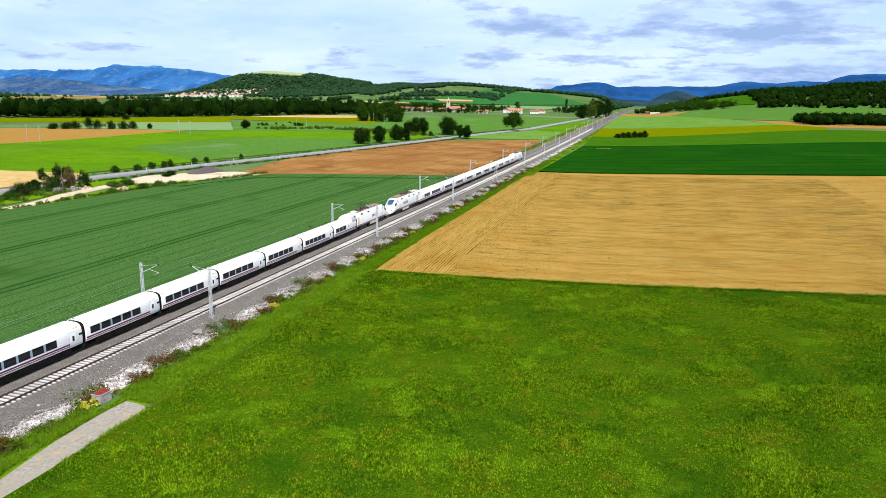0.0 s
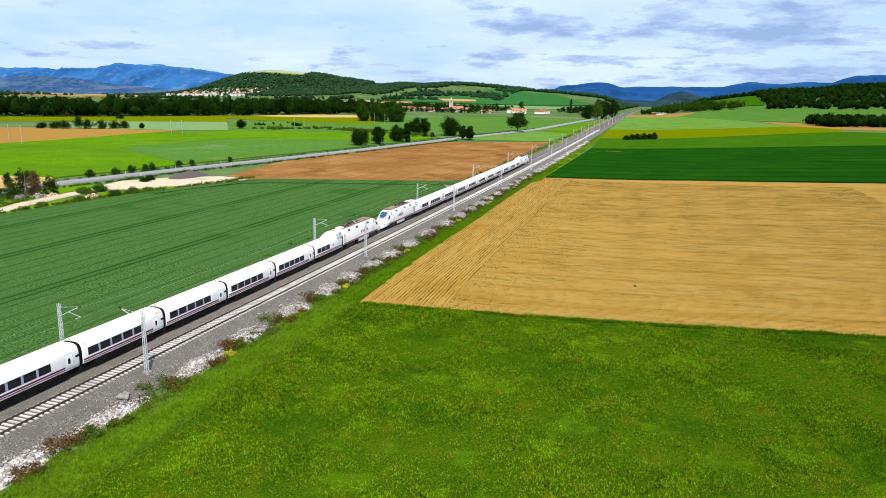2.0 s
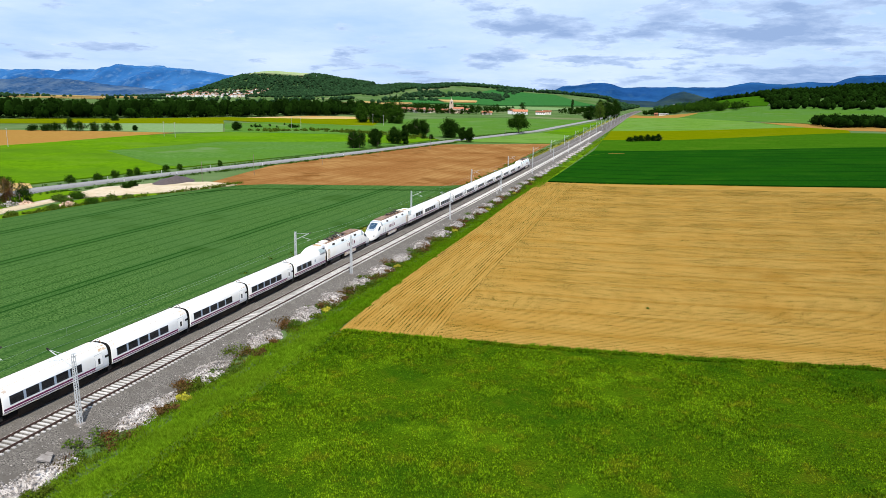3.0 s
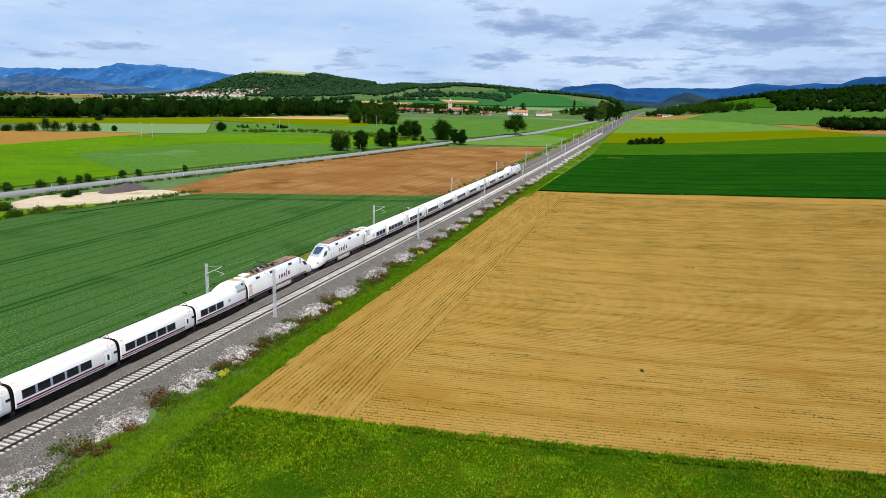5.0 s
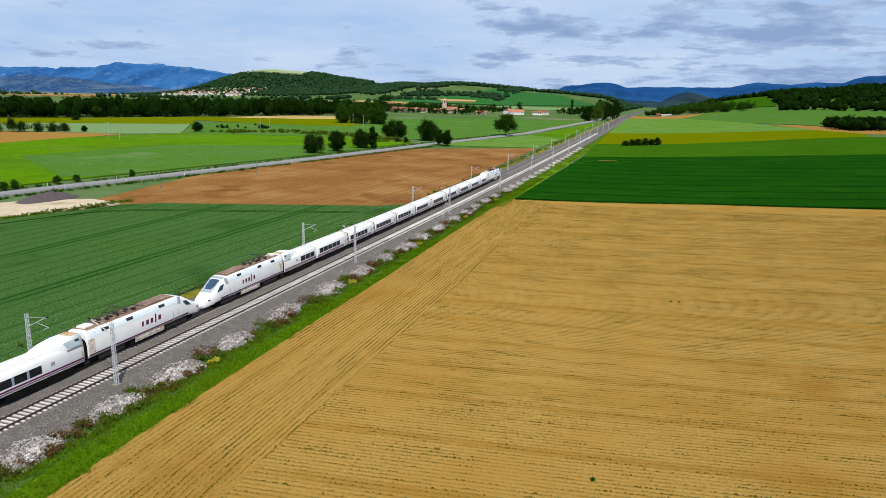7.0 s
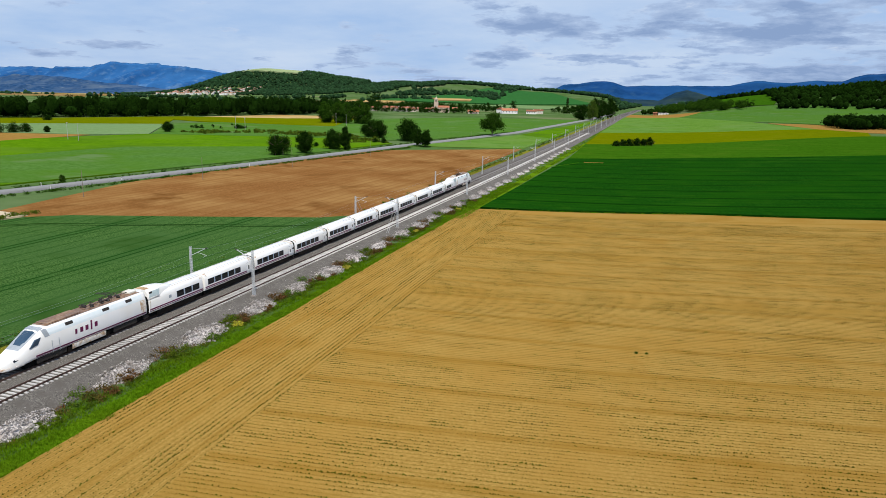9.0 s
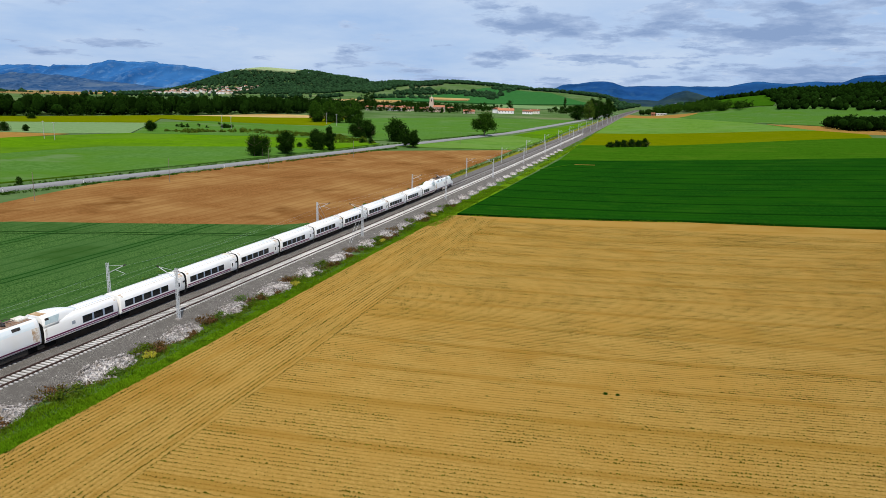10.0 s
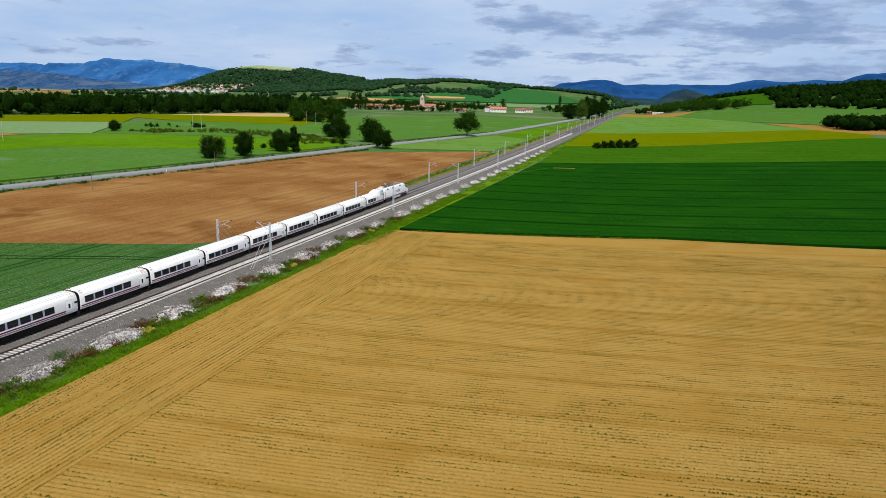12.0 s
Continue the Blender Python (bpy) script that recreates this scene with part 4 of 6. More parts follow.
# hedge in the western fields
for i, (x, y, h, w) in enumerate(((-391, 462, 6, 9), (-384, 464, 7, 8), (-377, 471, 10, 8), (-370, 473, 8, 8), (-364, 480, 7.5, 8), (-357, 486, 7.5, 8), (-352, 491, 7, 7), (-341, 498, 5, 3.5), (-400, 458, 5, 7), (-472, 620, 5, 7))):
    b = tree(place(x, y), h, w * 1.35, "leaf_dark", "dark green bush of a field hedge", 220 + i, 0.0, 1500, 0.36, "hedge in the western fields", 2, "bush")
    b.name = "bush"


def canopy_hull(fine):
    """Unit shell of a rounded crown."""
    bm = bmesh.new()
    bmesh.ops.create_icosphere(bm, subdivisions=fine, radius=1.0)
    v = np.array([p.co[:] for p in bm.verts])
    f = np.array([[p.index for p in q.verts] for q in bm.faces])
    bm.free()
    return v, f


HULLS = {k: canopy_hull(k) for k in (1, 2)}


def wood(name, spots, heights, widths, leaf, label, quads=110, size=0.9, seed=5, hull=0.0, fine=2):
    """Many trees too far to tell apart singly; one object of kind stuff. hull: share of the crown filled by an uneven dense core."""
    rng = np.random.RandomState(seed)
    HULL_V, HULL_F = HULLS[fine]
    vs, fs, base = [], [], 0
    for (x, y), h, w in zip(spots, heights, widths):
        c = crown_centres(rng, h * 0.92, w * 0.8, h * 0.10, 10)
        v, f = leaf_cloud(c, np.array([0.2, 0.26, 0.3]) * w, quads, size, rng)
        if hull:
            k = hull * rng.uniform(0.82, 1.08, (len(HULL_V), 1))
            hv = HULL_V * k * (w * 0.5, w * 0.5, h * 0.5) * rng.uniform(0.9, 1.1, 3) + (0, 0, h * 0.48)
            q = HULL_F[:, [0, 1, 2, 2]]
            f = np.concatenate([f, q + len(v)])
            v = np.concatenate([v, hv])
        v += (x, y, ground(x, y))
        vs.append(v)
        fs.append(f + base)
        base += len(v)
    v, f = np.concatenate(vs), np.concatenate(fs)
    if hull:
        three = f[:, 2] == f[:, 3]
        f = np.concatenate([f[three][:, :3], f[~three][:, :3], f[~three][:, [0, 2, 3]]])
    return tagged(arrays(name, v, f, leaf), label, "trees", kind="stuff")


def belt(line, depth, n, rng):
    """n spots scattered behind a line of plan points."""
    pts = []
    seg = [math.dist(a, b) for a, b in zip(line, line[1:])]
    for _ in range(n):
        r = rng.uniform(0, sum(seg))
        for (a, b), s in zip(zip(line, line[1:]), seg):
            if r <= s:
                break
            r -= s
        d = Vector((b[0] - a[0], b[1] - a[1])).normalized()
        k = rng.uniform(0, depth)
        pts.append((a[0] + d.x * r - d.y * k, a[1] + d.y * r + d.x * k))
    return pts


r = np.random.RandomState(8)
pts = belt(((-720, 470), (-620, 555), (-567, 606), (-512, 662), (-448, 772), (-405, 850), (-368, 916), (-335, 985)), 75, 600, r)
wood("tree_belt", pts, r.uniform(13, 25, len(pts)), r.uniform(10, 17, len(pts)), "wood_leaf", "long dense belt of dark green trees", 170, 0.9, 6, 0.76)
pts = belt(((-567, 603), (-512, 658), (-448, 768), (-368, 912)), 12, 110, r)
wood("tree_belt_bushes", pts, r.uniform(7, 12, len(pts)), r.uniform(7, 11, len(pts)), "leaf_dark", "bushes along the foot of the tree belt", 90, 0.8, 61)
# poplar row
pts = [(-322 - 2.6 * i, 1030 + 2 * i) for i in range(12)]
wood("poplar_row", pts, r.uniform(30, 35, len(pts)), np.full(len(pts), 5.0), "leaf_dark", "row of tall narrow dark poplars", 90, 0.9, 7)
# wood on the right-hand edge, and the wooded hillside
pts = belt(((206, 842), (222, 828), (272, 850), (340, 870), (430, 880)), 85, 330, r)
pts = [p for p in pts if p[0] > 209]
wood("field_wood", pts, r.uniform(8, 14, len(pts)), r.uniform(9, 14, len(pts)), "wood_leaf", "dark green wood at the edge of the fields", 220, 0.8, 8, 0.80)
pts = []
while len(pts) < 3300:
    x, y = r.uniform(120, 760), r.uniform(1180, 1560)
    if y > 1222 - 0.08 * (x - 120) + max(0, 170 - x) * 1.2 and not (x < 212 and y < 1440):
        pts.append((x, y))
wood("hillside_wood", pts, r.uniform(7, 13, len(pts)), r.uniform(7, 12, len(pts)), "wood_leaf", "dense dark green wood on the hillside", 34, 0.95, 9, 0.92, 1)
pts = belt(((160, 1225), (110, 1255), (70, 1310), (45, 1370), (40, 1440)), -40, 170, r)
wood("wood_edge", pts, r.uniform(9, 16, len(pts)), r.uniform(9, 14, len(pts)), "leaf_mid", "lighter green trees along the wood edge", 150, 0.95, 10)
# trees about the village and behind the fields
pts = [(x, y) for x, y in zip(r.uniform(-420, -60, 260), r.uniform(1130, 1420, 260)) if y > 1120 + 0.35 * (x + 420) and not -222 < x < -128]
wood("village_trees", pts, r.uniform(7, 15, len(pts)), r.uniform(7, 13, len(pts)), "leaf_dark", "dark green trees round the village", 80, 1.1, 12)
pts = list(zip(r.uniform(-640, -380, 220), r.uniform(1180, 1500, 220)))
wood("village_trees", pts, r.uniform(8, 15, len(pts)), r.uniform(8, 14, len(pts)), "leaf_dark", "dark green trees behind the tree belt", 70, 1.2, 14)
pts = [p for p in belt(((-400, 1075), (-330, 1110), (-230, 1120), (-120, 1150)), 16, 90, r) if p[0] < -212]
wood("village_trees", pts, r.uniform(5, 11, len(pts)), r.uniform(6, 11, len(pts)), "leaf_dark", "dark green garden trees before the village", 90, 0.9, 13)
pts = [(x, y) for x, y in zip(r.uniform(20, 130, 150), r.uniform(1335, 1600, 150)) if x > 20 + 0.06 * (y - 1335)] + list(zip(r.uniform(-130, -36, 60), r.uniform(1380, 1640, 60)))
wood("wayside_trees", pts, r.uniform(5, 11, len(pts)), r.uniform(7, 12, len(pts)), "leaf_dark", "dark green trees beside the far railway", 60, 0.9, 27, 0.8, 1)
# scrubby bank in the western fields
pts = belt(((-250, 540), (-240, 565), (-215, 573), (-190, 566), (-150, 552), (-128, 520)), 26, 260, r)
wood("scrub_bank", pts, r.uniform(0.8, 2.6, len(pts)), r.uniform(2.0, 4.5, len(pts)), "scrub_green", "scrubby green bushes on a field bank", 50, 0.5, 15)
pts = belt(((-300, 590), (-262, 612), (-283, 640)), 8, 24, r)
wood("scrub_bank", pts, r.uniform(1.5, 4.0, len(pts)), r.uniform(3, 6.0, len(pts)), "leaf_dark", "dark bushes on a field bank", 50, 0.5, 16)
pts = belt(((-130.5, 196), (-125.5, 268), (-119.5, 298), (-106, 380), (-84.5, 512)), -2.5, 420, r)
wood("road_verge_scrub", pts, r.uniform(0.25, 0.75, len(pts)), r.uniform(1.2, 3.4, len(pts)), "leaf_mid", "low weeds and scrub along the road", 34, 0.2, 17)
pts = belt(((-141, 225), (-136, 275), (-130, 306), (-117, 388), (-96, 535), (-62, 712)), 3, 260, r)
wood("road_verge_scrub", pts, r.uniform(0.3, 0.8, len(pts)), r.uniform(1.2, 3.4, len(pts)), "leaf_mid", "low weeds and scrub along the road", 30, 0.22, 18)
pts = belt(((-101.5, 150), (-100, 200), (-96, 216), (-91, 250), (-89, 262)), 2.5, 240, r)
wood("lane_scrub", pts, r.uniform(0.5, 1.4, len(pts)), r.uniform(1.0, 2.6, len(pts)), "scrub_green", "weedy scrub between lane and wheat", 40, 0.22, 19)
pts = belt(((-110, 160), (-113, 182), (-118, 203)), 12, 160, r)
wood("lane_scrub", pts, r.uniform(0.5, 1.6, len(pts)), r.uniform(1.2, 3.0, len(pts)), "leaf_light", "weedy scrub between lane and road", 36, 0.24, 20)
n = 15000
xy = np.stack([r.uniform(3.4, 9.6, n), 300 + 600 * r.uniform(0, 1, n) ** 1.3], 1)
xy = xy[patch_noise(xy, 6.0, 15.2) > -0.12]
plants("bank_grass", np.column_stack([xy, [rail_z(y) - 1.24 for x, y in xy]]), 0.34 * np.ones(len(xy)), 0.42 * np.ones(len(xy)), "long_grass", "yellow-green grass on the railway bank", "grass", 2, 0.9, 25, 0.30)
pts = [(x, y) for x, y in zip(r.uniform(-19, -15, 260), r.uniform(150, 700, 260))]
wood("bank_scrub", pts, r.uniform(0.4, 1.0, len(pts)), r.uniform(1.0, 2.4, len(pts)), "scrub_green", "yellow-green scrub on the railway bank", 26, 0.22, 26)
# forest cover of the far hills
def hill_cover(name, x0, x1, y0, y1, n, seed, keep, leaf="hazed_hill_leaf"):
    r = np.random.RandomState(seed)
    pts = [(x, y) for x, y in zip(r.uniform(x0, x1, n), r.uniform(y0, y1, n)) if keep(x, y)]
    wood(name, pts, r.uniform(8, 15, len(pts)), r.uniform(10, 19, len(pts)), leaf, "dark green forest on a far hill", 12, 1.9, seed, 0.98, 1)


hill_cover("hill_forest", -2150, -700, 2400, 3060, 7600, 31, lambda x, y: (x < -1250 or noise.noise(Vector((x * 0.004, y * 0.004, 2))) > -0.35) and y > 2470 - 0.05 * (x + 1400) and not (-1790 < x < -1500 and y > 2870) and not (-1900 < x < -1500 and y < 2660 and (x * 7 + y * 3) % 11 > 3.2))
hill_cover("hill_forest", -960, -420, 2060, 2600, 1500, 33, lambda x, y: noise.noise(Vector((x * 0.006, y * 0.006, 7))) > 0.12)
hill_cover("hill_forest", -700, -120, 2540, 2680, 900, 34, lambda x, y: noise.noise(Vector((x * 0.01, y * 0.01, 9))) > -0.05)
hill_cover("far_trees", -2500, -700, 1500, 2400, 1700, 35, lambda x, y: noise.noise(Vector((x * 0.003, y * 0.006, 4))) > 0.15 and not (-1900 < x + 0.12 * (2400 - y) < -1400 and y > 1900))
hill_cover("far_trees", -120, 420, 1650, 3300, 1700, 36, lambda x, y: noise.noise(Vector((x * 0.006, y * 0.004, 5))) > -0.15 and not (-40 < x < 34))

# fields on the far hills
sheet("hill_pasture", ((-1780, 2890), (-1500, 2890), (-1510, 3030), (-1750, 3030)), "hill_pale", 5.0, 30, "pale green pasture on the hilltop", lift=4)
sheet("hill_field_green", ((-800, 1960), (-340, 1960), (-120, 2120), (-300, 2440), (-520, 2450), (-560, 2250)), "hill_green", 3.0, 40, "smooth green crop field on the hill slope")
sheet("hill_field_grey", ((-420, 1560), (-90, 1560), (-60, 1900), (-360, 1940)), "grey_crop", 2.0, 40, "grey-green crop field below the hill")
sheet("hill_field_tan", ((-830, 1800), (-620, 1800), (-640, 1960), (-800, 1990)), "tan_far", 3.0, 40, "pale tan stubble field on the slope")
sheet("hill_field_tan", ((-560, 2010), (-470, 2030), (-480, 2090), (-600, 2080)), "tan_far", 6.0, 40, "pale tan stubble strip on the slope")
sheet("hill_field_tan", ((-2300, 1950), (-1650, 2050), (-1700, 2250), (-2100, 2200)), "tan_far", 5.0, 60, "pale tan stubble field near the hill village")
sheet("hill_field_tan", ((-2400, 1350), (-1500, 1700), (-1560, 1760), (-2400, 1500)), "tan_far", 4.0, 60, "pale tan stubble strip in the far plain")
sheet("hill_field_lime", ((112, 1285), (208, 1252), (226, 1330), (218, 1440), (150, 1470), (112, 1400)), "mid_crop", 1.2, 14, "lime green field on the hill shoulder")

# ---- the white train ----
CAR_HALF = ((0.80, 0.0), (0.96, 0.05), (1.0, 0.16), (1.0, 0.50), (0.985, 0.66), (0.93, 0.80), (0.82, 0.91), (0.60, 0.975), (0.30, 0.995), (0.0, 1.0))
POWER_HALF = ((0.80, 0.0), (0.95, 0.05), (1.0, 0.15), (1.0, 0.42), (0.965, 0.62), (0.90, 0.78), (0.80, 0.91), (0.68, 0.985), (0.40, 1.0), (0.0, 1.0))

FAIR_HALF = ((1.0, 0.0), (0.955, 0.25), (0.89, 0.55), (0.82, 0.80), (0.74, 0.94), (0.62, 1.0), (0.0, 1.0))


def loft(stations, half):
    """A body through stations (y, half width, bottom, top) with the half section given; closed at both ends."""
    bm = bmesh.new()
    ring = [(u, v) for u, v in half] + [(-u, v) for u, v in half[-2::-1]]
    rows = [[bm.verts.new((u * w, y, b + v * (t - b))) for u, v in ring] for y, w, b, t in stations]
    n = len(ring)
    for a, c in zip(rows, rows[1:]):
        for j in range(n):
            k = (j + 1) % n
            bm.faces.new((a[j], a[k], c[k], c[j])).smooth = True
    bm.faces.new(rows[0][::-1])
    bm.faces.new(rows[-1])
    bmesh.ops.recalc_face_normals(bm, faces=bm.faces)
    return bm


def half_at(half, v):
    """Half width of a section at a share v of its height."""
    for (u0, v0), (u1, v1) in zip(half, half[1:]):
        if v0 <= v <= v1 and v1 > v0:
            return u0 + (u1 - u0) * (v - v0) / (v1 - v0)
    return 1.0


def flank(side, y0, y1, z0, z1, w, b, t, half, proud=0.02, slant=0.0, rows=3):
    """A panel that follows the flank of a body, with thickness."""
    bm = bmesh.new()
    out, inn = [], []
    for i in range(rows + 1):
        z = z0 + (z1 - z0) * i / rows
        x = half_at(half, (z - b) / (t - b)) * w
        for lst, d in ((out, proud), (inn, -0.05)):
            lst.append([bm.verts.new((side * (x + d), y + slant * (z - z0), z)) for y in (y0, y1)])
    for i in range(rows):
        bm.faces.new((out[i][0], out[i][1], out[i + 1][1], out[i + 1][0]))
    for i in range(rows):
        bm.faces.new((out[i][0], out[i + 1][0], inn[i + 1][0], inn[i][0]))
        bm.faces.new((out[i][1], inn[i][1], inn[i + 1][1], out[i + 1][1]))
    bm.faces.new((out[0][0], inn[0][0], inn[0][1], out[0][1]))
    bm.faces.new((out[-1][0], out[-1][1], inn[-1][1], inn[-1][0]))
    bmesh.ops.recalc_face_normals(bm, faces=bm.faces)
    return bm


def wheelset(parent, y, frame_len=1.5):
    """An axle with two wheels in a dark frame, low under the body."""
    bg = part("bogie", boxes((-1.22, y - frame_len / 2, 0.28, -1.02, y + frame_len / 2, 0.72), (1.02, y - frame_len / 2, 0.28, 1.22, y + frame_len / 2, 0.72), (-1.1, y - 0.2, 0.35, 1.1, y + 0.2, 0.6), bevel=0.03), "dark_metal", parent, "dark bogie frame")
    return bg


def wheels(bogie, ys, r=0.44):
    for y in ys:
        for s in (-1, 1):
            bm = bmesh.new()
            rod(bm, (s * 0.80, y, r), (s * 0.94, y, r), r, r, 16)
            rod(bm, (s * 0.94, y, r), (s * 0.99, y, r), r * 0.45, r * 0.38, 10)
            part("wheel", bm, "dark_metal", bogie)


def stripes_on(car, y0, y1, w, b, t, half, up=0.0):
    for s in (-1, 1):
        part("stripe", flank(s, y0, y1, 1.08 + up, 1.26 + up, w, b, t, half, 0.012, rows=1), "purple", car, "broad purple stripe")
        part("stripe", flank(s, y0, y1, 0.90 + up, 0.99 + up, w, b, t, half, 0.012, rows=1), "purple", car, "thin purple stripe")


def passenger_car(length, windows, door, first, m, fairing=False):
    """A low articulated carriage; its rear end at local y = 0."""
    car = thing("train_carriage", m, "white passenger carriage with dark windows and purple stripes" if not fairing else "white end carriage with a raised roof fairing and three windows", "train carriage", "carriages of the train")
    a, e = 0.22, length - 0.22
    w, b, t = 1.46, 0.72, 3.36
    part("body", loft(((a, w * 0.97, b + 0.03, t - 0.05), (a + 0.12, w, b, t), (e - 0.12, w, b, t), (e, w * 0.97, b + 0.03, t - 0.05)), CAR_HALF), "white_paint", car, "glossy white body shell")
    # underframe boxes widened and blackened to stand for shade beneath the carriage
    part("underframe", boxes((-1.22, a, 0.16, 1.22, e, 0.80), (-1.38, a + 1.6, 0.10, 1.38, e - 1.6, 0.78), bevel=0.03), "black", car, "black underframe, with shade under the body painted in")
    part("gangway", loft(((e - 0.05, 1.385, 0.72, 3.27), (length + 0.27, 1.385, 0.72, 3.27)), CAR_HALF), "black", car, "black rubber gangway bellows")
    for s in (-1, 1):
        n = windows
        total = n * 1.42 + (n - 1) * 0.30
        y = first
        part("window_band", flank(s, first - 0.05, first + total + 0.05, 1.57, 2.45, w, b, t, CAR_HALF, 0.010), "glass_grey", car, "pale grey window band")
        for k in range(n):
            win = part("window", flank(s, y, y + 1.42, 1.59, 2.43, w, b, t, CAR_HALF, 0.022), "glass_dark", car, "dark tinted window")
            y += 1.72
        if door:
            dr = part("door", flank(s, door, door + 1.0, 0.76, 2.60, w, b, t, CAR_HALF, 0.024), "white_paint", car, "white plug door")
            part("door_window", flank(s, door + 0.36, door + 0.66, 1.55, 2.15, w, b, t, CAR_HALF, 0.036), "glass_dark", dr)
            part("door_seal", flank(s, door - 0.035, door + 1.035, 0.74, 2.64, w, b, t, CAR_HALF, 0.016), "grey_metal", dr)
            part("destination_display", flank(s, door + 1.35, door + 1.85, 1.95, 2.20, w, b, t, CAR_HALF, 0.018), "glass_dark", car, "dark destination display")
        part("lower_panel", flank(s, a + 0.15, e - 0.15, 0.74, 0.86, w, b, t, CAR_HALF, 0.008, rows=1), "stained_white", car, "dirt-stained lower panel")
        part("grille", flank(s, e - 0.9, e - 0.35, 0.75, 0.89, w, b, t, CAR_HALF, 0.014, rows=1), "grey_metal", car, "grey vent grille")
        part("roof_seam", boxes((s * 0.92 - 0.035, a + 0.2, 3.22, s * 0.92 + 0.035, e - 0.2, 3.292)), "roof_seam", car, "tan roof seam")
        part("roof_seam", boxes((s * 0.55 - 0.03, a + 0.2, 3.28, s * 0.55 + 0.03, e - 0.2, 3.345)), "grey_metal", car, "grey roof seam")
    for k in range(5):
        part("roof_rib", boxes((-0.62, e - 0.55 - k * 0.16, 3.30, 0.62, e - 0.49 - k * 0.16, 3.385)), "cream", car, "cream roof rib")
    for q0, q1 in ((e - 1.25, e - 0.125), (a + 0.125, a + 0.62)):
        for s in (-1, 1):
            part("roof_end", flank(s, q0, q1, 2.85, 3.34, w, b, t, CAR_HALF, 0.006, rows=8), "stained_white", car, "rust-stained roof end")
    part("cable_loop", rod(rod(bmesh.new(), (-0.5, e, 3.30), (0.0, length + 0.1, 3.62), 0.04), (0.0, length + 0.1, 3.62), (0.5, e, 3.30), 0.04), "rust_roof", car, "rusty roof cable bridge")
    if fairing:
        part("roof_fairing", loft(((length - 5.9, 0.70, 3.12, 3.34), (length - 5.0, 1.02, 2.98, 3.56), (length - 4.0, 1.22, 2.84, 3.80), (length - 3.0, 1.34, 2.70, 3.94), (length - 2.3, 1.41, 2.62, 3.99), (length - 0.22, 1.41, 2.62, 4.0)), FAIR_HALF), "white_paint", car, "white raised roof fairing")
        part("roof_plate", boxes((-0.80, length - 1.3, 3.99, 0.80, length - 0.3, 4.03), bevel=0.01), "rust_stain", car, "rust-stained roof plate")
        for s in (-1, 1):
            part("fairing_panel", flank(s, length - 2.28, length - 0.42, 2.92, 3.66, 1.41, 2.62, 4.0, FAIR_HALF, 0.012, -0.5, rows=4), "grey_teal", car, "pale grey-blue fairing panel")
            part("vent", flank(s, length - 1.15, length - 0.62, 3.40, 3.64, 1.41, 2.62, 4.0, FAIR_HALF, 0.03, rows=2), "dark_metal", car, "dark roof vent")
            part("stain", flank(s, length - 0.62, length - 0.36, 0.76, 2.7, w, b, t, CAR_HALF, 0.006, rows=6), "stained_white", car, "rust-stained panel")
            part("round_vent", flank(s, length - 4.6, length - 4.1, 1.9, 2.3, w, b, t, CAR_HALF, 0.02), "grey_metal", car, "grey side vent")
    bg = wheelset(car, length, 1.3)
    wheels(bg, (length,))
    stripes_on(car, a + 0.1, door - 0.05 if door and door > length / 2 else e - 0.1, w, b, t, CAR_HALF, 0.12)
    return car


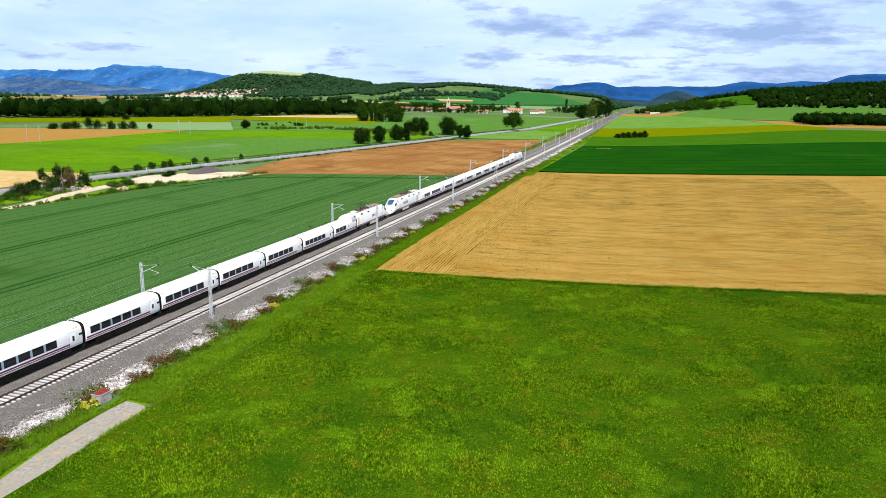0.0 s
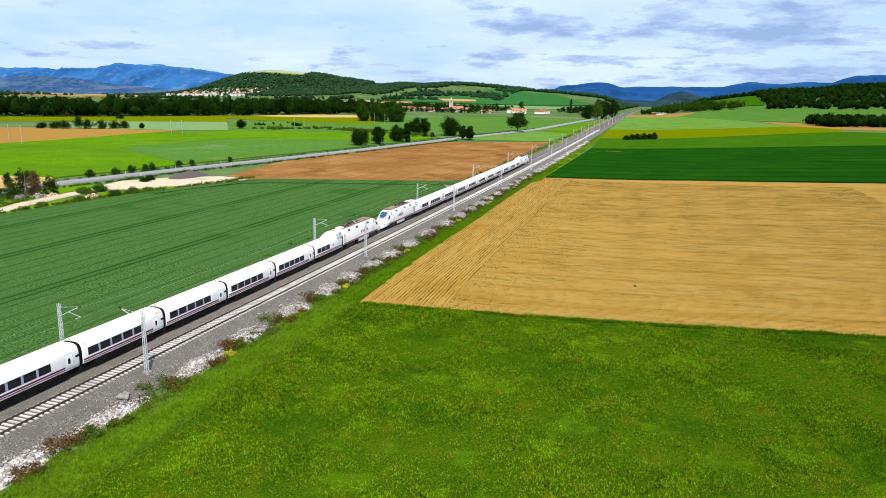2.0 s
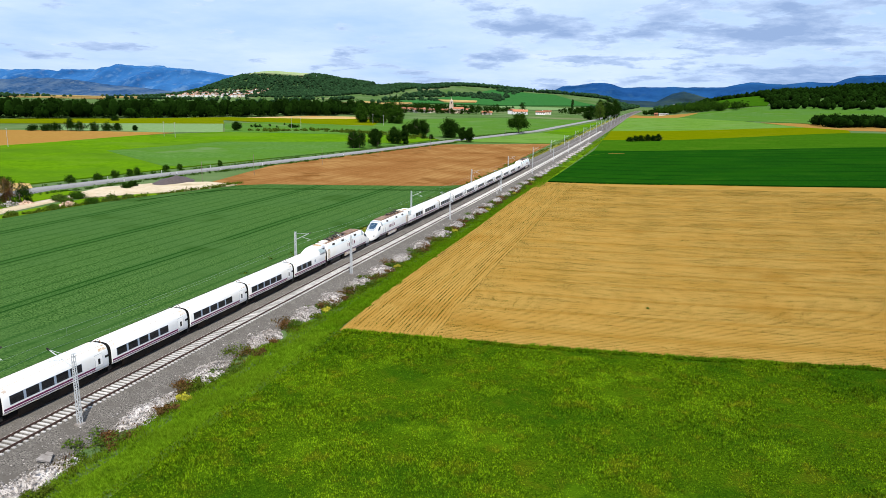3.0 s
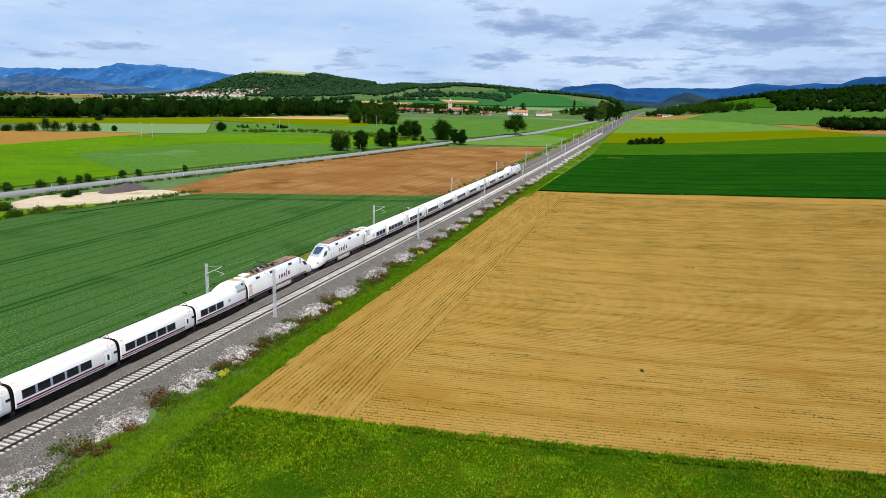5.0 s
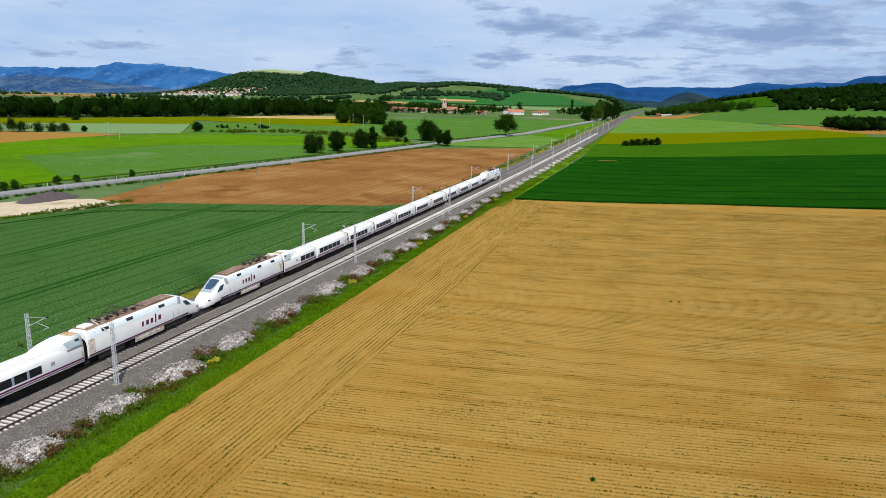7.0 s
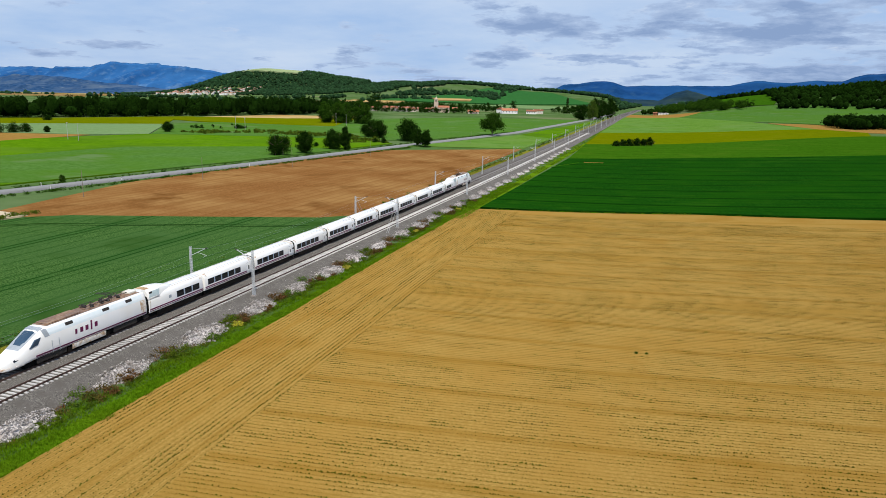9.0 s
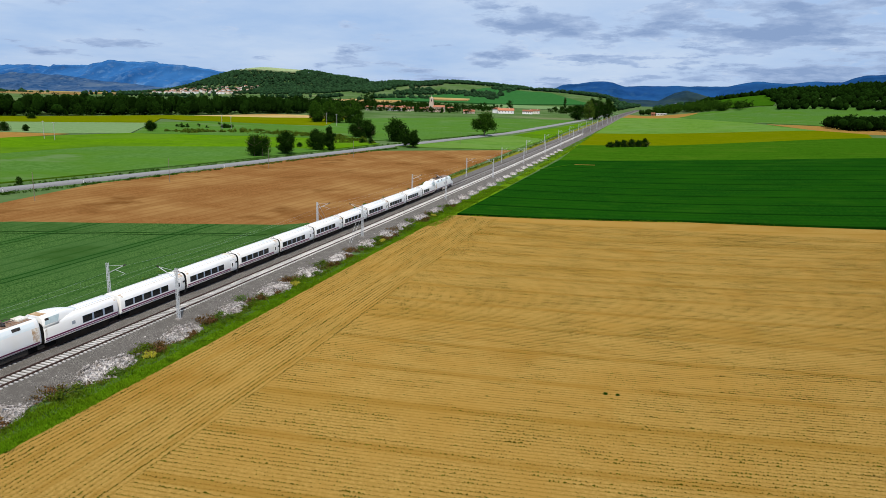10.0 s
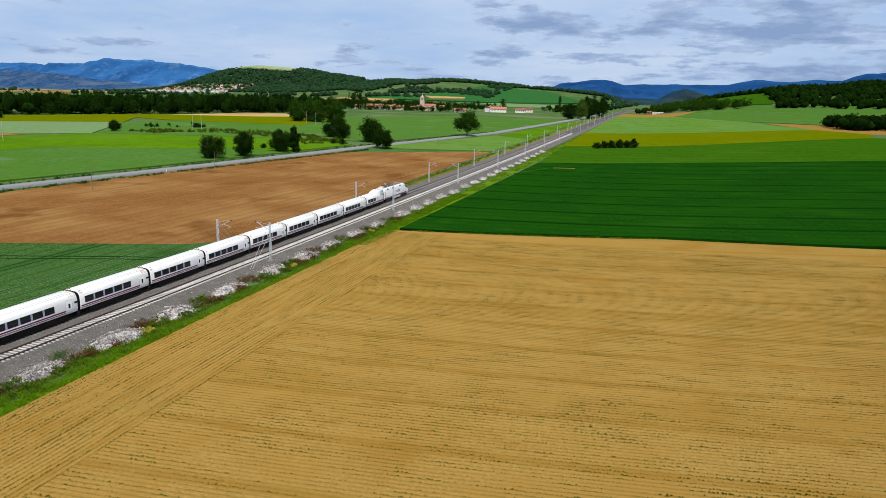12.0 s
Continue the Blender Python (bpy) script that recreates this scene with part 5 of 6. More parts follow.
def power_car(m):
    """A power car: its coupled end at local y = 0, its nose at y = 20.6."""
    L = 20.6
    car = thing("train_power_car", m, "white train power car with sloping nose, rusty roof and purple stripe", "locomotive", "power cars of the train")
    w, b, t = 1.48, 0.84, 4.0
    st = [(0.25, w * 0.98, b, t - 0.03), (0.4, w, b, t), (L - 6.0, w, b, t), (L - 5.0, 1.475, b, 3.96), (L - 4.2, 1.46, b, 3.72), (L - 3.2, 1.42, 0.80, 3.16), (L - 2.4, 1.36, 0.72, 2.68), (L - 1.6, 1.26, 0.60, 2.28), (L - 0.9, 1.10, 0.52, 1.98), (L - 0.4, 0.90, 0.48, 1.74), (L, 0.66, 0.50, 1.50), (L + 0.18, 0.40, 0.56, 1.30)]
    part("body", loft(st, POWER_HALF), "white_paint", car, "glossy white body shell")
    # undergear boxes whose deep black includes shade beneath the power car
    part("underframe", boxes((-1.05, 0.4, 0.16, 1.05, L - 2.2, 0.92), (-1.3, 6.6, 0.12, 1.3, 12.9, 0.74), bevel=0.04), "black", car, "black underframe, with shade under the body painted in")
    for s in (-1, 1):
        part("skirt", flank(s, 7.4, 12.4, 0.40, 0.95, w, 0.05, t, POWER_HALF, 0.015, rows=2), "stained_white", car, "dirt-stained lower skirt")
        part("stain", flank(s, 0.42, 1.35, 0.90, 3.0, w, b, t, POWER_HALF, 0.006, rows=8), "stained_white", car, "rust-stained panel")
        part("upper_band", flank(s, 0.8, L - 5.2, 3.02, 3.74, w, b, t, POWER_HALF, 0.010, rows=5), "pale_teal", car, "pale blue-grey upper band")
        for y in (2.6, 6.4, 11.9):
            part("grille", flank(s, y, y + 1.05, 3.36, 3.70, w, b, t, POWER_HALF, 0.03, rows=2), "dark_metal", car, "dark air grille")
        # the operator's mark as plain purple shapes
        for k, (dy, z0, z1, wd) in enumerate(((0.0, 2.00, 2.58, 0.30), (0.60, 2.00, 2.58, 0.44), (1.24, 2.00, 2.58, 0.44), (1.88, 1.84, 2.92, 0.24), (2.40, 2.00, 2.58, 0.44))):
            y = 8.6 + dy * 1.2 if s > 0 else 11.9 - dy * 1.2 - wd
            part("mark", flank(s, y, y + wd, z0, z1, w, b, t, POWER_HALF, 0.012, 0.12 * (1 if s > 0 else -1), rows=2), "purple", car, "purple logo shape")
        dr = part("door", flank(s, L - 6.3, L - 5.6, 0.98, 2.75, w, b, t, POWER_HALF, 0.007), "white_paint", car, "white cab door")
        for hy in (L - 6.42, L - 5.48):
            part("handrail", rod(bmesh.new(), (s * 1.56, hy, 0.95), (s * 1.52, hy, 2.4), 0.025), "grey_metal", dr, "grey handrail")
        part("step", boxes((s * 1.35 - 0.12, L - 6.2, 0.34, s * 1.35 + 0.12, L - 5.7, 0.40)), "dark_metal", dr)
        bm = bmesh.new()
        q = [(L - 3.75, 2.42), (L - 2.75, 2.28), (L - 3.55, 3.0), (L - 4.25, 3.1)]
        o = [bm.verts.new((s * (1.465 - 0.10 * max(0, z - 2.2) - (0.05 if y > L - 3.0 else 0.0)), y, z)) for y, z in q]
        i = [bm.verts.new((s * 1.05, y, z)) for y, z in q]
        bm.faces.new(o)
        bm.faces.new(i[::-1])
        for k in range(4):
            bm.faces.new((o[k], o[(k + 1) % 4], i[(k + 1) % 4], i[k]))
        bmesh.ops.recalc_face_normals(bm, faces=bm.faces)
        part("cab_window", bm, "train_glass", car, "dark cab side window")
        bm = bmesh.new()
        lamp = [(1.235, L - 1.95, 1.62), (1.10, L - 0.95, 1.34), (1.02, L - 0.92, 1.52), (1.10, L - 1.80, 1.96)]
        o = [bm.verts.new((s * (x + 0.035), y, z)) for x, y, z in lamp]
        i = [bm.verts.new((s * (x - 0.25), y, z - 0.1)) for x, y, z in lamp]
        bm.faces.new(o)
        bm.faces.new(i[::-1])
        for k in range(4):
            bm.faces.new((o[k], o[(k + 1) % 4], i[(k + 1) % 4], i[k]))
        bmesh.ops.recalc_face_normals(bm, faces=bm.faces)
        part("headlight", bm, "glass_dark", car, "dark slanted headlight")
    # windscreen and its frame lie on the slope of the nose
    for name, mat, x, y0, y1, up in (("windscreen_frame", "grey_metal", 0.68, L - 4.95, L - 1.75, 0.012), ("windscreen", "train_glass", 0.50, L - 4.15, L - 2.35, 0.03)):
        bm = bmesh.new()
        ys = np.linspace(y0, y1, 7)
        top = np.interp(ys, [q[0] for q in st], [q[3] for q in st])
        hw = np.interp(ys, [q[0] for q in st], [q[1] for q in st])
        rows = []
        for y, z, k in zip(ys, top, hw):
            xx = x * k
            rows.append([bm.verts.new((u * xx, y, z + up - (0.03 if abs(u) == 1 else 0))) for u in (-1, -0.55, 0, 0.55, 1)])
        for a, c in zip(rows, rows[1:]):
            for k in range(4):
                bm.faces.new((a[k], a[k + 1], c[k + 1], c[k]))
        ex = bmesh.ops.extrude_face_region(bm, geom=bm.faces[:])
        for v in ex["geom"]:
            if isinstance(v, bmesh.types.BMVert):
                v.co.z -= 0.09
        bmesh.ops.recalc_face_normals(bm, faces=bm.faces)
        part(name, bm, mat, car, "blue-black windscreen" if mat == "train_glass" else "grey windscreen surround")
    chin = ((0.80, 0.0), (0.955, 0.3), (1.008, 0.75), (1.0, 1.0), (0.0, 1.0))
    part("nose_stain", loft(((L - 2.0, 1.31, 0.64, 0.86), (L - 1.2, 1.185, 0.55, 0.92), (L - 0.5, 0.95, 0.485, 0.94), (L, 0.675, 0.495, 0.90), (L + 0.19, 0.41, 0.55, 0.86)), chin), "stained_white", car, "ochre-stained lower edge of the nose")
    for s in (-1, 1):
        # grey cab side panel behind the windscreen
        part("cab_panel", flank(s, L - 5.35, L - 4.75, 2.95, 3.80, w, b, t, POWER_HALF, 0.014, 0.25, rows=5), "grey_metal", car, "grey cab side panel")
    part("nose_hatch", boxes((-0.40, L - 0.5, 0.58, 0.40, L + 0.27, 1.06), bevel=0.10), "dark_metal", car, "dark coupler hatch")
    # roof: rusty deck, raised hood, gear and pantograph
    part("roof_deck", boxes((-0.98, 0.8, 3.98, 0.98, L - 5.4, 4.035), bevel=0.02), "rust_roof", car, "rust-brown roof deck")
    part("roof_hood", boxes((-0.86, L - 10.4, 4.03, 0.86, L - 5.7, 4.20), bevel=0.09), "rust_roof", car, "rust-brown roof hood")
    part("roof_box", boxes((-0.62, 0.9, 4.03, 0.62, 2.2, 4.30), bevel=0.06), "cream", car, "cream roof box")
    for k in range(13):
        y, x = 2.7 + k * 0.52, 0.38 * math.sin(k * 2.4)
        part("roof_gear", boxes((x - 0.16 - 0.05 * (k % 3), y, 4.03, x + 0.22 + 0.06 * (k % 2), y + 0.30, 4.16 + 0.07 * (k % 4)), bevel=0.03), "dark_metal" if k % 4 else "rust_roof", car, "dark roof equipment" if k % 4 else "rusty roof equipment")
    for y in (3.2, 5.4, 7.3, 8.8):
        for x in (-0.7, 0.7):
            bm = bmesh.new()
            for k in range(4):
                rod(bm, (x, y, 4.03 + k * 0.09), (x, y, 4.08 + k * 0.09), 0.10, 0.06, 8)
            part("insulator", bm, "rust_roof", car, "brown ribbed insulator")
    bm = bmesh.new()
    for x in (-0.55, 0.55):
        rod(bm, (x, 2.5, 4.42), (x, 9.2, 4.42), 0.035)
    for y in (2.6, 4.2, 6.0, 7.6, 9.1):
        rod(bm, (-0.6, y, 4.42), (0.6, y, 4.42), 0.03)
    part("roof_conduit", bm, "dark_metal", car, "dark roof bus bars")
    bm = bmesh.new()
    for x in (-0.42, 0.42):
        rod(bm, (x, 6.2, 4.25), (x * 0.7, 4.4, 4.86), 0.035)
        rod(bm, (x * 0.7, 4.4, 4.86), (x, 5.9, 5.10), 0.03)
    rod(bm, (-0.85, 5.9, 5.12), (0.85, 5.9, 5.12), 0.04)
    rod(bm, (-0.85, 6.2, 5.12), (0.85, 6.2, 5.12), 0.04)
    part("pantograph", bm, "dark_metal", car, "dark folded pantograph")
    for y in (3.9, L - 5.6):
        bg = part("bogie", boxes((-1.25, y - 2.0, 0.26, -1.02, y + 2.0, 0.80), (1.02, y - 2.0, 0.26, 1.25, y + 2.0, 0.80), (-1.1, y - 0.3, 0.35, 1.1, y + 0.3, 0.7), bevel=0.04), "dark_metal", car, "dark bogie frame")
        wheels(bg, (y - 1.35, y + 1.35), 0.5)
    stripes_on(car, 0.45, L - 3.4, w, b, t, POWER_HALF, 0.06)
    return car


def train_set(y0):
    """A set of two power cars, two end carriages and nine carriages; its rear nose at y0."""
    def at(y, turn=0):
        return pose(TRACK_L, y, rail_z(y), 0, 0, turn)
    spots = []
    y = y0
    spots.append(("power", at(y + 20.6, 180)))
    y += 20.6
    spots.append(("end", at(y + 11.7, 180)))
    y += 11.7
    for k in range(9):
        spots.append(("door" if k % 2 == 0 else "plain", at(y)))
        y += 13.2
    spots.append(("end", at(y)))
    y += 11.7
    spots.append(("power", at(y)))
    return spots


made = {}
for y0 in (-1.5, 182.4):
    for kind, m in train_set(y0):
        if kind in made:
            copy_thing(made[kind], m)
        elif kind == "power":
            made[kind] = power_car(m)
        elif kind == "end":
            made[kind] = passenger_car(11.7, 3, 0, 1.1, m, True)
        elif kind == "door":
            made[kind] = passenger_car(13.2, 5, 11.1, 1.0, m)
        else:
            made[kind] = passenger_car(13.2, 5, 11.1, 1.0, m)

# ---- masts of the overhead line ----
def line_mast(m, guyed=False):
    """A lattice mast at local x = 0 whose bracket reaches out along -x."""
    t = thing("catenary_mast", m, "galvanised lattice catenary mast on a concrete footing" + (", with guy wires" if guyed else ""), "catenary mast", "masts along the railway")
    H = 6.95
    bm = bmesh.new()
    for sx in (-1, 1):
        for sy in (-1, 1):
            rod(bm, (sx * 0.17, sy * 0.14, 0), (sx * 0.12, sy * 0.10, H), 0.040, 0.036, 4)
    part("leg", bm, "galvanised", t, "grey steel corner legs")
    bm = bmesh.new()
    n = 13
    for k in range(n):
        z0, z1 = 0.1 + k * (H - 0.2) / n, 0.1 + (k + 1) * (H - 0.2) / n
        f0, f1 = 0.17 - 0.05 * z0 / H, 0.17 - 0.05 * z1 / H
        s = 1 if k % 2 else -1
        for sy in (-1, 1):
            rod(bm, (-s * f0, sy * 0.12, z0), (s * f1, sy * 0.12, z1), 0.023, 0.023, 4)
            box(bm, -f1, sy * 0.12 - 0.01, z1 - 0.018, f1, sy * 0.12 + 0.01, z1 + 0.018)
        for sx in (-1, 1):
            rod(bm, (sx * f0, -s * 0.11, z0), (sx * f1, s * 0.11, z1), 0.024, 0.024, 4)
    part("lattice", bm, "galvanised", t, "grey steel lattice bracing")
    part("footing", boxes((-0.36, -0.36, -0.7, 0.36, 0.36, 0.03), bevel=0.04), "box_concrete", t, "weathered concrete footing block")
    arm = part("bracket", rod(rod(bmesh.new(), (-0.1, 0, 5.55), (-2.75, 0, 6.85), 0.05), (-0.1, 0, 6.55), (-2.75, 0, 6.88), 0.02), "galvanised", t, "grey tubular bracket")
    part("registration_arm", rod(rod(bmesh.new(), (-1.3, 0, 6.12), (-2.9, 0, 5.75), 0.028), (-2.9, 0, 5.75), (-2.2, 0, 5.45), 0.022), "galvanised", arm)
    bm = bmesh.new()
    for k in range(5):
        rod(bm, (-2.70 - k * 0.07, 0, 6.83 + k * 0.035), (-2.75 - k * 0.07, 0, 6.855 + k * 0.035), 0.10, 0.07, 8)
    part("insulator", bm, "dark_metal", arm, "dark ribbed insulator")
    if guyed:
        bm = bmesh.new()
        rod(bm, (-0.15, 0, 6.7), (-0.15, -6.6, -0.5), 0.03)
        rod(bm, (0.15, 0, 5.2), (0.15, -6.4, -0.5), 0.03)
        part("guy_wire", bm, "galvanised", t, "taut steel guy wires")
        part("anchor", boxes((-0.5, -7.1, -0.9, 0.5, -6.1, -0.3), bevel=0.04), "concrete", t, "concrete guy anchor")
    return t


plain = guyed = None
for k in range(-2, 18):
    y = 100 + k * 59.54
    z = rail_z(y) - 0.35
    for x, turn in ((0.0, 0), (-10.1, 180)):
        m = pose(x, y - (1.2 if turn else 0), z, 0, 0, turn)
        if k in (3, 12):
            g = line_mast(m, True) if turn == 0 and k == 3 else copy_thing(guyed, m)
            guyed = guyed or g
        elif plain is None:
            plain = line_mast(m)
        else:
            copy_thing(plain, m)

# overhead wires: a sagging carrier with droppers over a level contact wire
def overhead_line(cx, shift):
    t = thing("overhead_line", pose(cx, 0, 0), "thin grey overhead wires strung between catenary masts", "overhead wire", "overhead wires of the railway", "structure")
    carrier, contact, drops = bmesh.new(), bmesh.new(), bmesh.new()
    for k in range(-2, 12):
        y0, y1 = 100 + k * 59.54 + shift, 100 + (k + 1) * 59.54 + shift
        z = lambda q: rail_z(y0 + (y1 - y0) * q)
        hang = lambda q: 6.5 - 0.9 * 4 * q * (1 - q)
        n = 8
        for i in range(n):
            a, b = i / n, (i + 1) / n
            rod(carrier, (0, y0 + (y1 - y0) * a, z(a) + hang(a)), (0, y0 + (y1 - y0) * b, z(b) + hang(b)), 0.008, 0.008, 3)
            if i:
                rod(drops, (0, y0 + (y1 - y0) * a, z(a) + hang(a)), (0, y0 + (y1 - y0) * a, z(a) + 5.3), 0.004, 0.004, 3)
        rod(contact, (0, y0, z(0) + 5.3), (0, y1, z(1) + 5.3), 0.008, 0.008, 3)
    part("carrier_wire", carrier, "grey_metal", t)
    part("contact_wire", contact, "grey_metal", t)
    part("dropper", drops, "grey_metal", t)


overhead_line(-2.9, 0.0)
overhead_line(-7.2, -1.2)

# ---- stone heaps and scrub on the embankment foot ----
def heap_spot(a, k, rx, ry, seed):
    """A plan point of a heap with a ragged outline."""
    w = 1 + 0.34 * noise.noise(Vector((math.cos(a) * 1.3, math.sin(a) * 1.3, seed * 3.7)))
    return rx * k * w * math.cos(a), ry * k * w * math.sin(a)


def heap_rise(a, k, seed):
    """Share of a heap's height, with humps and hollows."""
    return (1 - k * k) * (1 + 0.75 * noise.noise(Vector((math.cos(a) * k * 2.6, math.sin(a) * k * 2.6, seed * 1.9))))


def stones(rng, n, cx, cy, cz, rx, ry, rz, lo, hi, seed=0):
    """Angular stones heaped on an oval mound: arrays."""
    a, k = rng.uniform(0, math.tau, n), np.sqrt(rng.uniform(0, 1, n))
    xy = np.array([heap_spot(p, q, rx, ry, seed) for p, q in zip(a, k)])
    x, y = cx + xy[:, 0], cy + xy[:, 1]
    z = cz + rz * np.array([heap_rise(p, q, seed) for p, q in zip(a, k)]) * rng.uniform(0.75, 1.0, n)
    s = rng.uniform(lo, hi, n) * (1 + 1.2 * (rng.uniform(0, 1, n) > 0.93))
    cube = np.array([(-1, -1, -1), (1, -1, -1), (1, 1, -1), (-1, 1, -1), (-0.8, -0.7, 1), (0.7, -0.8, 0.8), (0.8, 0.7, 1), (-0.7, 0.8, 0.7)])
    v = cube[None] * s[:, None, None] * rng.uniform(0.55, 1.0, (n, 1, 3)) + 0.22 * s[:, None, None] * rng.randn(n, 8, 3)
    c, q = np.cos(a * 3)[:, None], np.sin(a * 3)[:, None]
    v = np.stack([v[:, :, 0] * c - v[:, :, 2] * q, v[:, :, 1], v[:, :, 0] * q + v[:, :, 2] * c], 2)
    v += np.stack([x, y, z], 1)[:, None]
    f = np.array([(0, 3, 2, 1), (4, 5, 6, 7), (0, 1, 5, 4), (1, 2, 6, 5), (2, 3, 7, 6), (3, 0, 4, 7)])
    return v.reshape(-1, 3), (f[None] + 8 * np.arange(n)[:, None, None]).reshape(-1, 4)


def stone_heap(x, y, rx, ry, rz, n, seed, label="heap of pale grey broken stone on the embankment", mat="stone_white", lo=0.05, hi=0.13, z=None):
    r = np.random.RandomState(seed)
    z = (rail_z(y) - 1.0) if z is None else z
    t = thing("stone_heap", pose(x, y, z), label, "stone heap", "stone heaps along the railway" if mat == "stone_white" else "heaps in the yard")
    bm = bmesh.new()
    rows = []
    for j in range(5):
        k = 1 - j / 4
        rows.append([bm.verts.new((*heap_spot(i * math.tau / 14, 0.95 * k, rx, ry, seed), rz * 0.8 * heap_rise(i * math.tau / 14, k, seed) - 0.25)) for i in range(14)])
    for a, c in zip(rows, rows[1:]):
        for i in range(14):
            bm.faces.new((a[i], a[(i + 1) % 14], c[(i + 1) % 14], c[i]))
    part("mound", bm, mat, t)
    v, f = stones(r, n, 0, 0, -0.12, rx, ry, rz, lo, hi, seed)
    tagged(arrays("rubble", v, f, mat, t), kind="stuff")
    return t


HEAPS = (58, 69, 80.6, 91, 105.4, 115.6, 127.5, 138, 146.5, 156, 165.5, 176.5, 189.5, 203, 216, 226.8, 237.6, 249, 262, 274.5, 286, 297, 309, 320, 337, 348, 359, 371, 383, 397, 409, 421, 434, 446, 458, 471, 484, 496, 509, 523, 537, 552)
hr = np.random.RandomState(77)
for i, y in enumerate(HEAPS):
    near = y < 110
    stone_heap(2.6 + hr.uniform(-0.3, 0.3), y, hr.uniform(1.9, 2.4), hr.uniform(3.6, 4.6) + (1.4 if near else 0), hr.uniform(0.40, 0.6) if near else hr.uniform(0.75, 1.05), 1500 if near else 1300 if y < 240 else 500 if y < 400 else 160, 300 + i, lo=0.02 if near else 0.025, hi=0.06 if near else 0.075 if y < 240 else 0.10)


def scrub(x, y, w, h, mat, seed, z=None):
    r = np.random.RandomState(seed)
    t = thing("scrub_bush", pose(x, y, rail_z(y) - 1.1 if z is None else z), {"scrub_brown": "dry reddish brown scrub between stone heaps", "scrub_green": "low yellow-green scrub between stone heaps", "yellow_flower": "small bush with yellow flowers on the bank", "leaf_light": "low green bush on the bank"}[mat], "bush", "scrub along the railway")
    bm = bmesh.new()
    for k in range(7):
        a = r.uniform(0, math.tau)
        rod(bm, (0, 0, -0.1), (math.cos(a) * w * 0.35, math.sin(a) * w * 0.4, h * r.uniform(0.5, 0.9)), 0.025, 0.008, 4)
    part("stalk", bm, "bark", t)
    c = np.stack([r.uniform(-0.4, 0.4, 9) * w, r.uniform(-0.5, 0.5, 9) * w, r.uniform(0.15, 0.6, 9) * h], 1)
    v, f = leaf_cloud(c, np.array([0.16, 0.22, 0.28]) * w, 620, 0.12, r, 0.6)
    v[:, 2] = np.maximum(v[:, 2], -0.05)
    arrays("foliage", v, f, mat, t)
    return t


for i, (a, b) in enumerate(zip(HEAPS, HEAPS[1:])):
    y = (a + b) / 2
    if y > 330:
        break
    mats = ("scrub_brown", "scrub_green", "scrub_brown", "leaf_light")
    scrub(2.6 + hr.uniform(-0.5, 0.6), y + hr.uniform(-0.6, 0.6), hr.uniform(3.0, 4.2), hr.uniform(0.7, 1.1), mats[i % 4], 500 + i)
    scrub(3.9 + hr.uniform(-0.3, 0.5), y + hr.uniform(0.2, 2.0), hr.uniform(2.6, 3.6), hr.uniform(0.6, 1.0), mats[(i + 1) % 4], 540 + i)
    scrub(4.4 + hr.uniform(-0.4, 0.6), a + hr.uniform(-1.0, 1.0), hr.uniform(1.6, 2.6), hr.uniform(0.5, 0.8), mats[(i + 2) % 4], 620 + i)
    if i % 3 == 1:
        scrub(4.6, y - 1.4, 1.3, 0.7, "yellow_flower", 580 + i)

# loose pale stones scattered over the gravel
r = np.random.RandomState(91)
n = 1500
px, py = r.uniform(-0.6, 3.0, n), 45 + 250 * r.uniform(0, 1, n) ** 1.3
v, f = stones(r, n, 0, 0, 0, 0, 0, 0, 0.025, 0.07)
v = v.reshape(n, 8, 3) + np.stack([px, py, np.array([rail_z(y) - 0.55 - 0.25 * max(0, x - 0.9) for x, y in zip(px, py)])], 1)[:, None]
tagged(arrays("loose_stone", v.reshape(-1, 3), f, "stone_white"), "loose pale stones scattered on the grey gravel", "stones", kind="stuff")

# ---- concrete pit with red lid, broken slab and paved track ----
t = thing("concrete_pit", pose(4.7, 75.0, -0.05, 0, 0, 0), "square concrete pit box with a weathered red lid", "utility box")
bm = boxes((-0.58, -0.76, -0.3, 0.58, 0.76, 0.88), bevel=0.05)
part("wall", bm, "box_concrete", t, "stained grey concrete walls")
part("rim", boxes((-0.62, -0.80, 0.88, 0.62, 0.80, 0.97), bevel=0.02), "box_concrete", t)
for k in range(3):
    part("lid", boxes((-0.50, -0.70 + k * 0.48, 0.97, 0.50, -0.26 + k * 0.48, 1.02), bevel=0.015), "red_lid", t, "weathered red lid panel")
sheet("concrete_track", ((7.2, 75.6), (6.9, 73), (7.0, 70), (7.2, 67), (7.6, 64), (8.1, 61), (8.7, 57.5), (9.4, 40), (12.6, 40), (11.3, 57), (10.8, 61), (10.5, 64), (10.3, 67.5), (10.2, 71), (10.4, 74.6), (9.6, 75.3), (8.6, 75.5)), "slab", 0.06, 4, "worn grey concrete track ending in the grass", "pavement")
t = thing("broken_slab", pose(1.9, 94.3, rail_z(94) - 0.55, 10, 14, 25), "broken piece of pale concrete slab on the bank", "concrete slab")
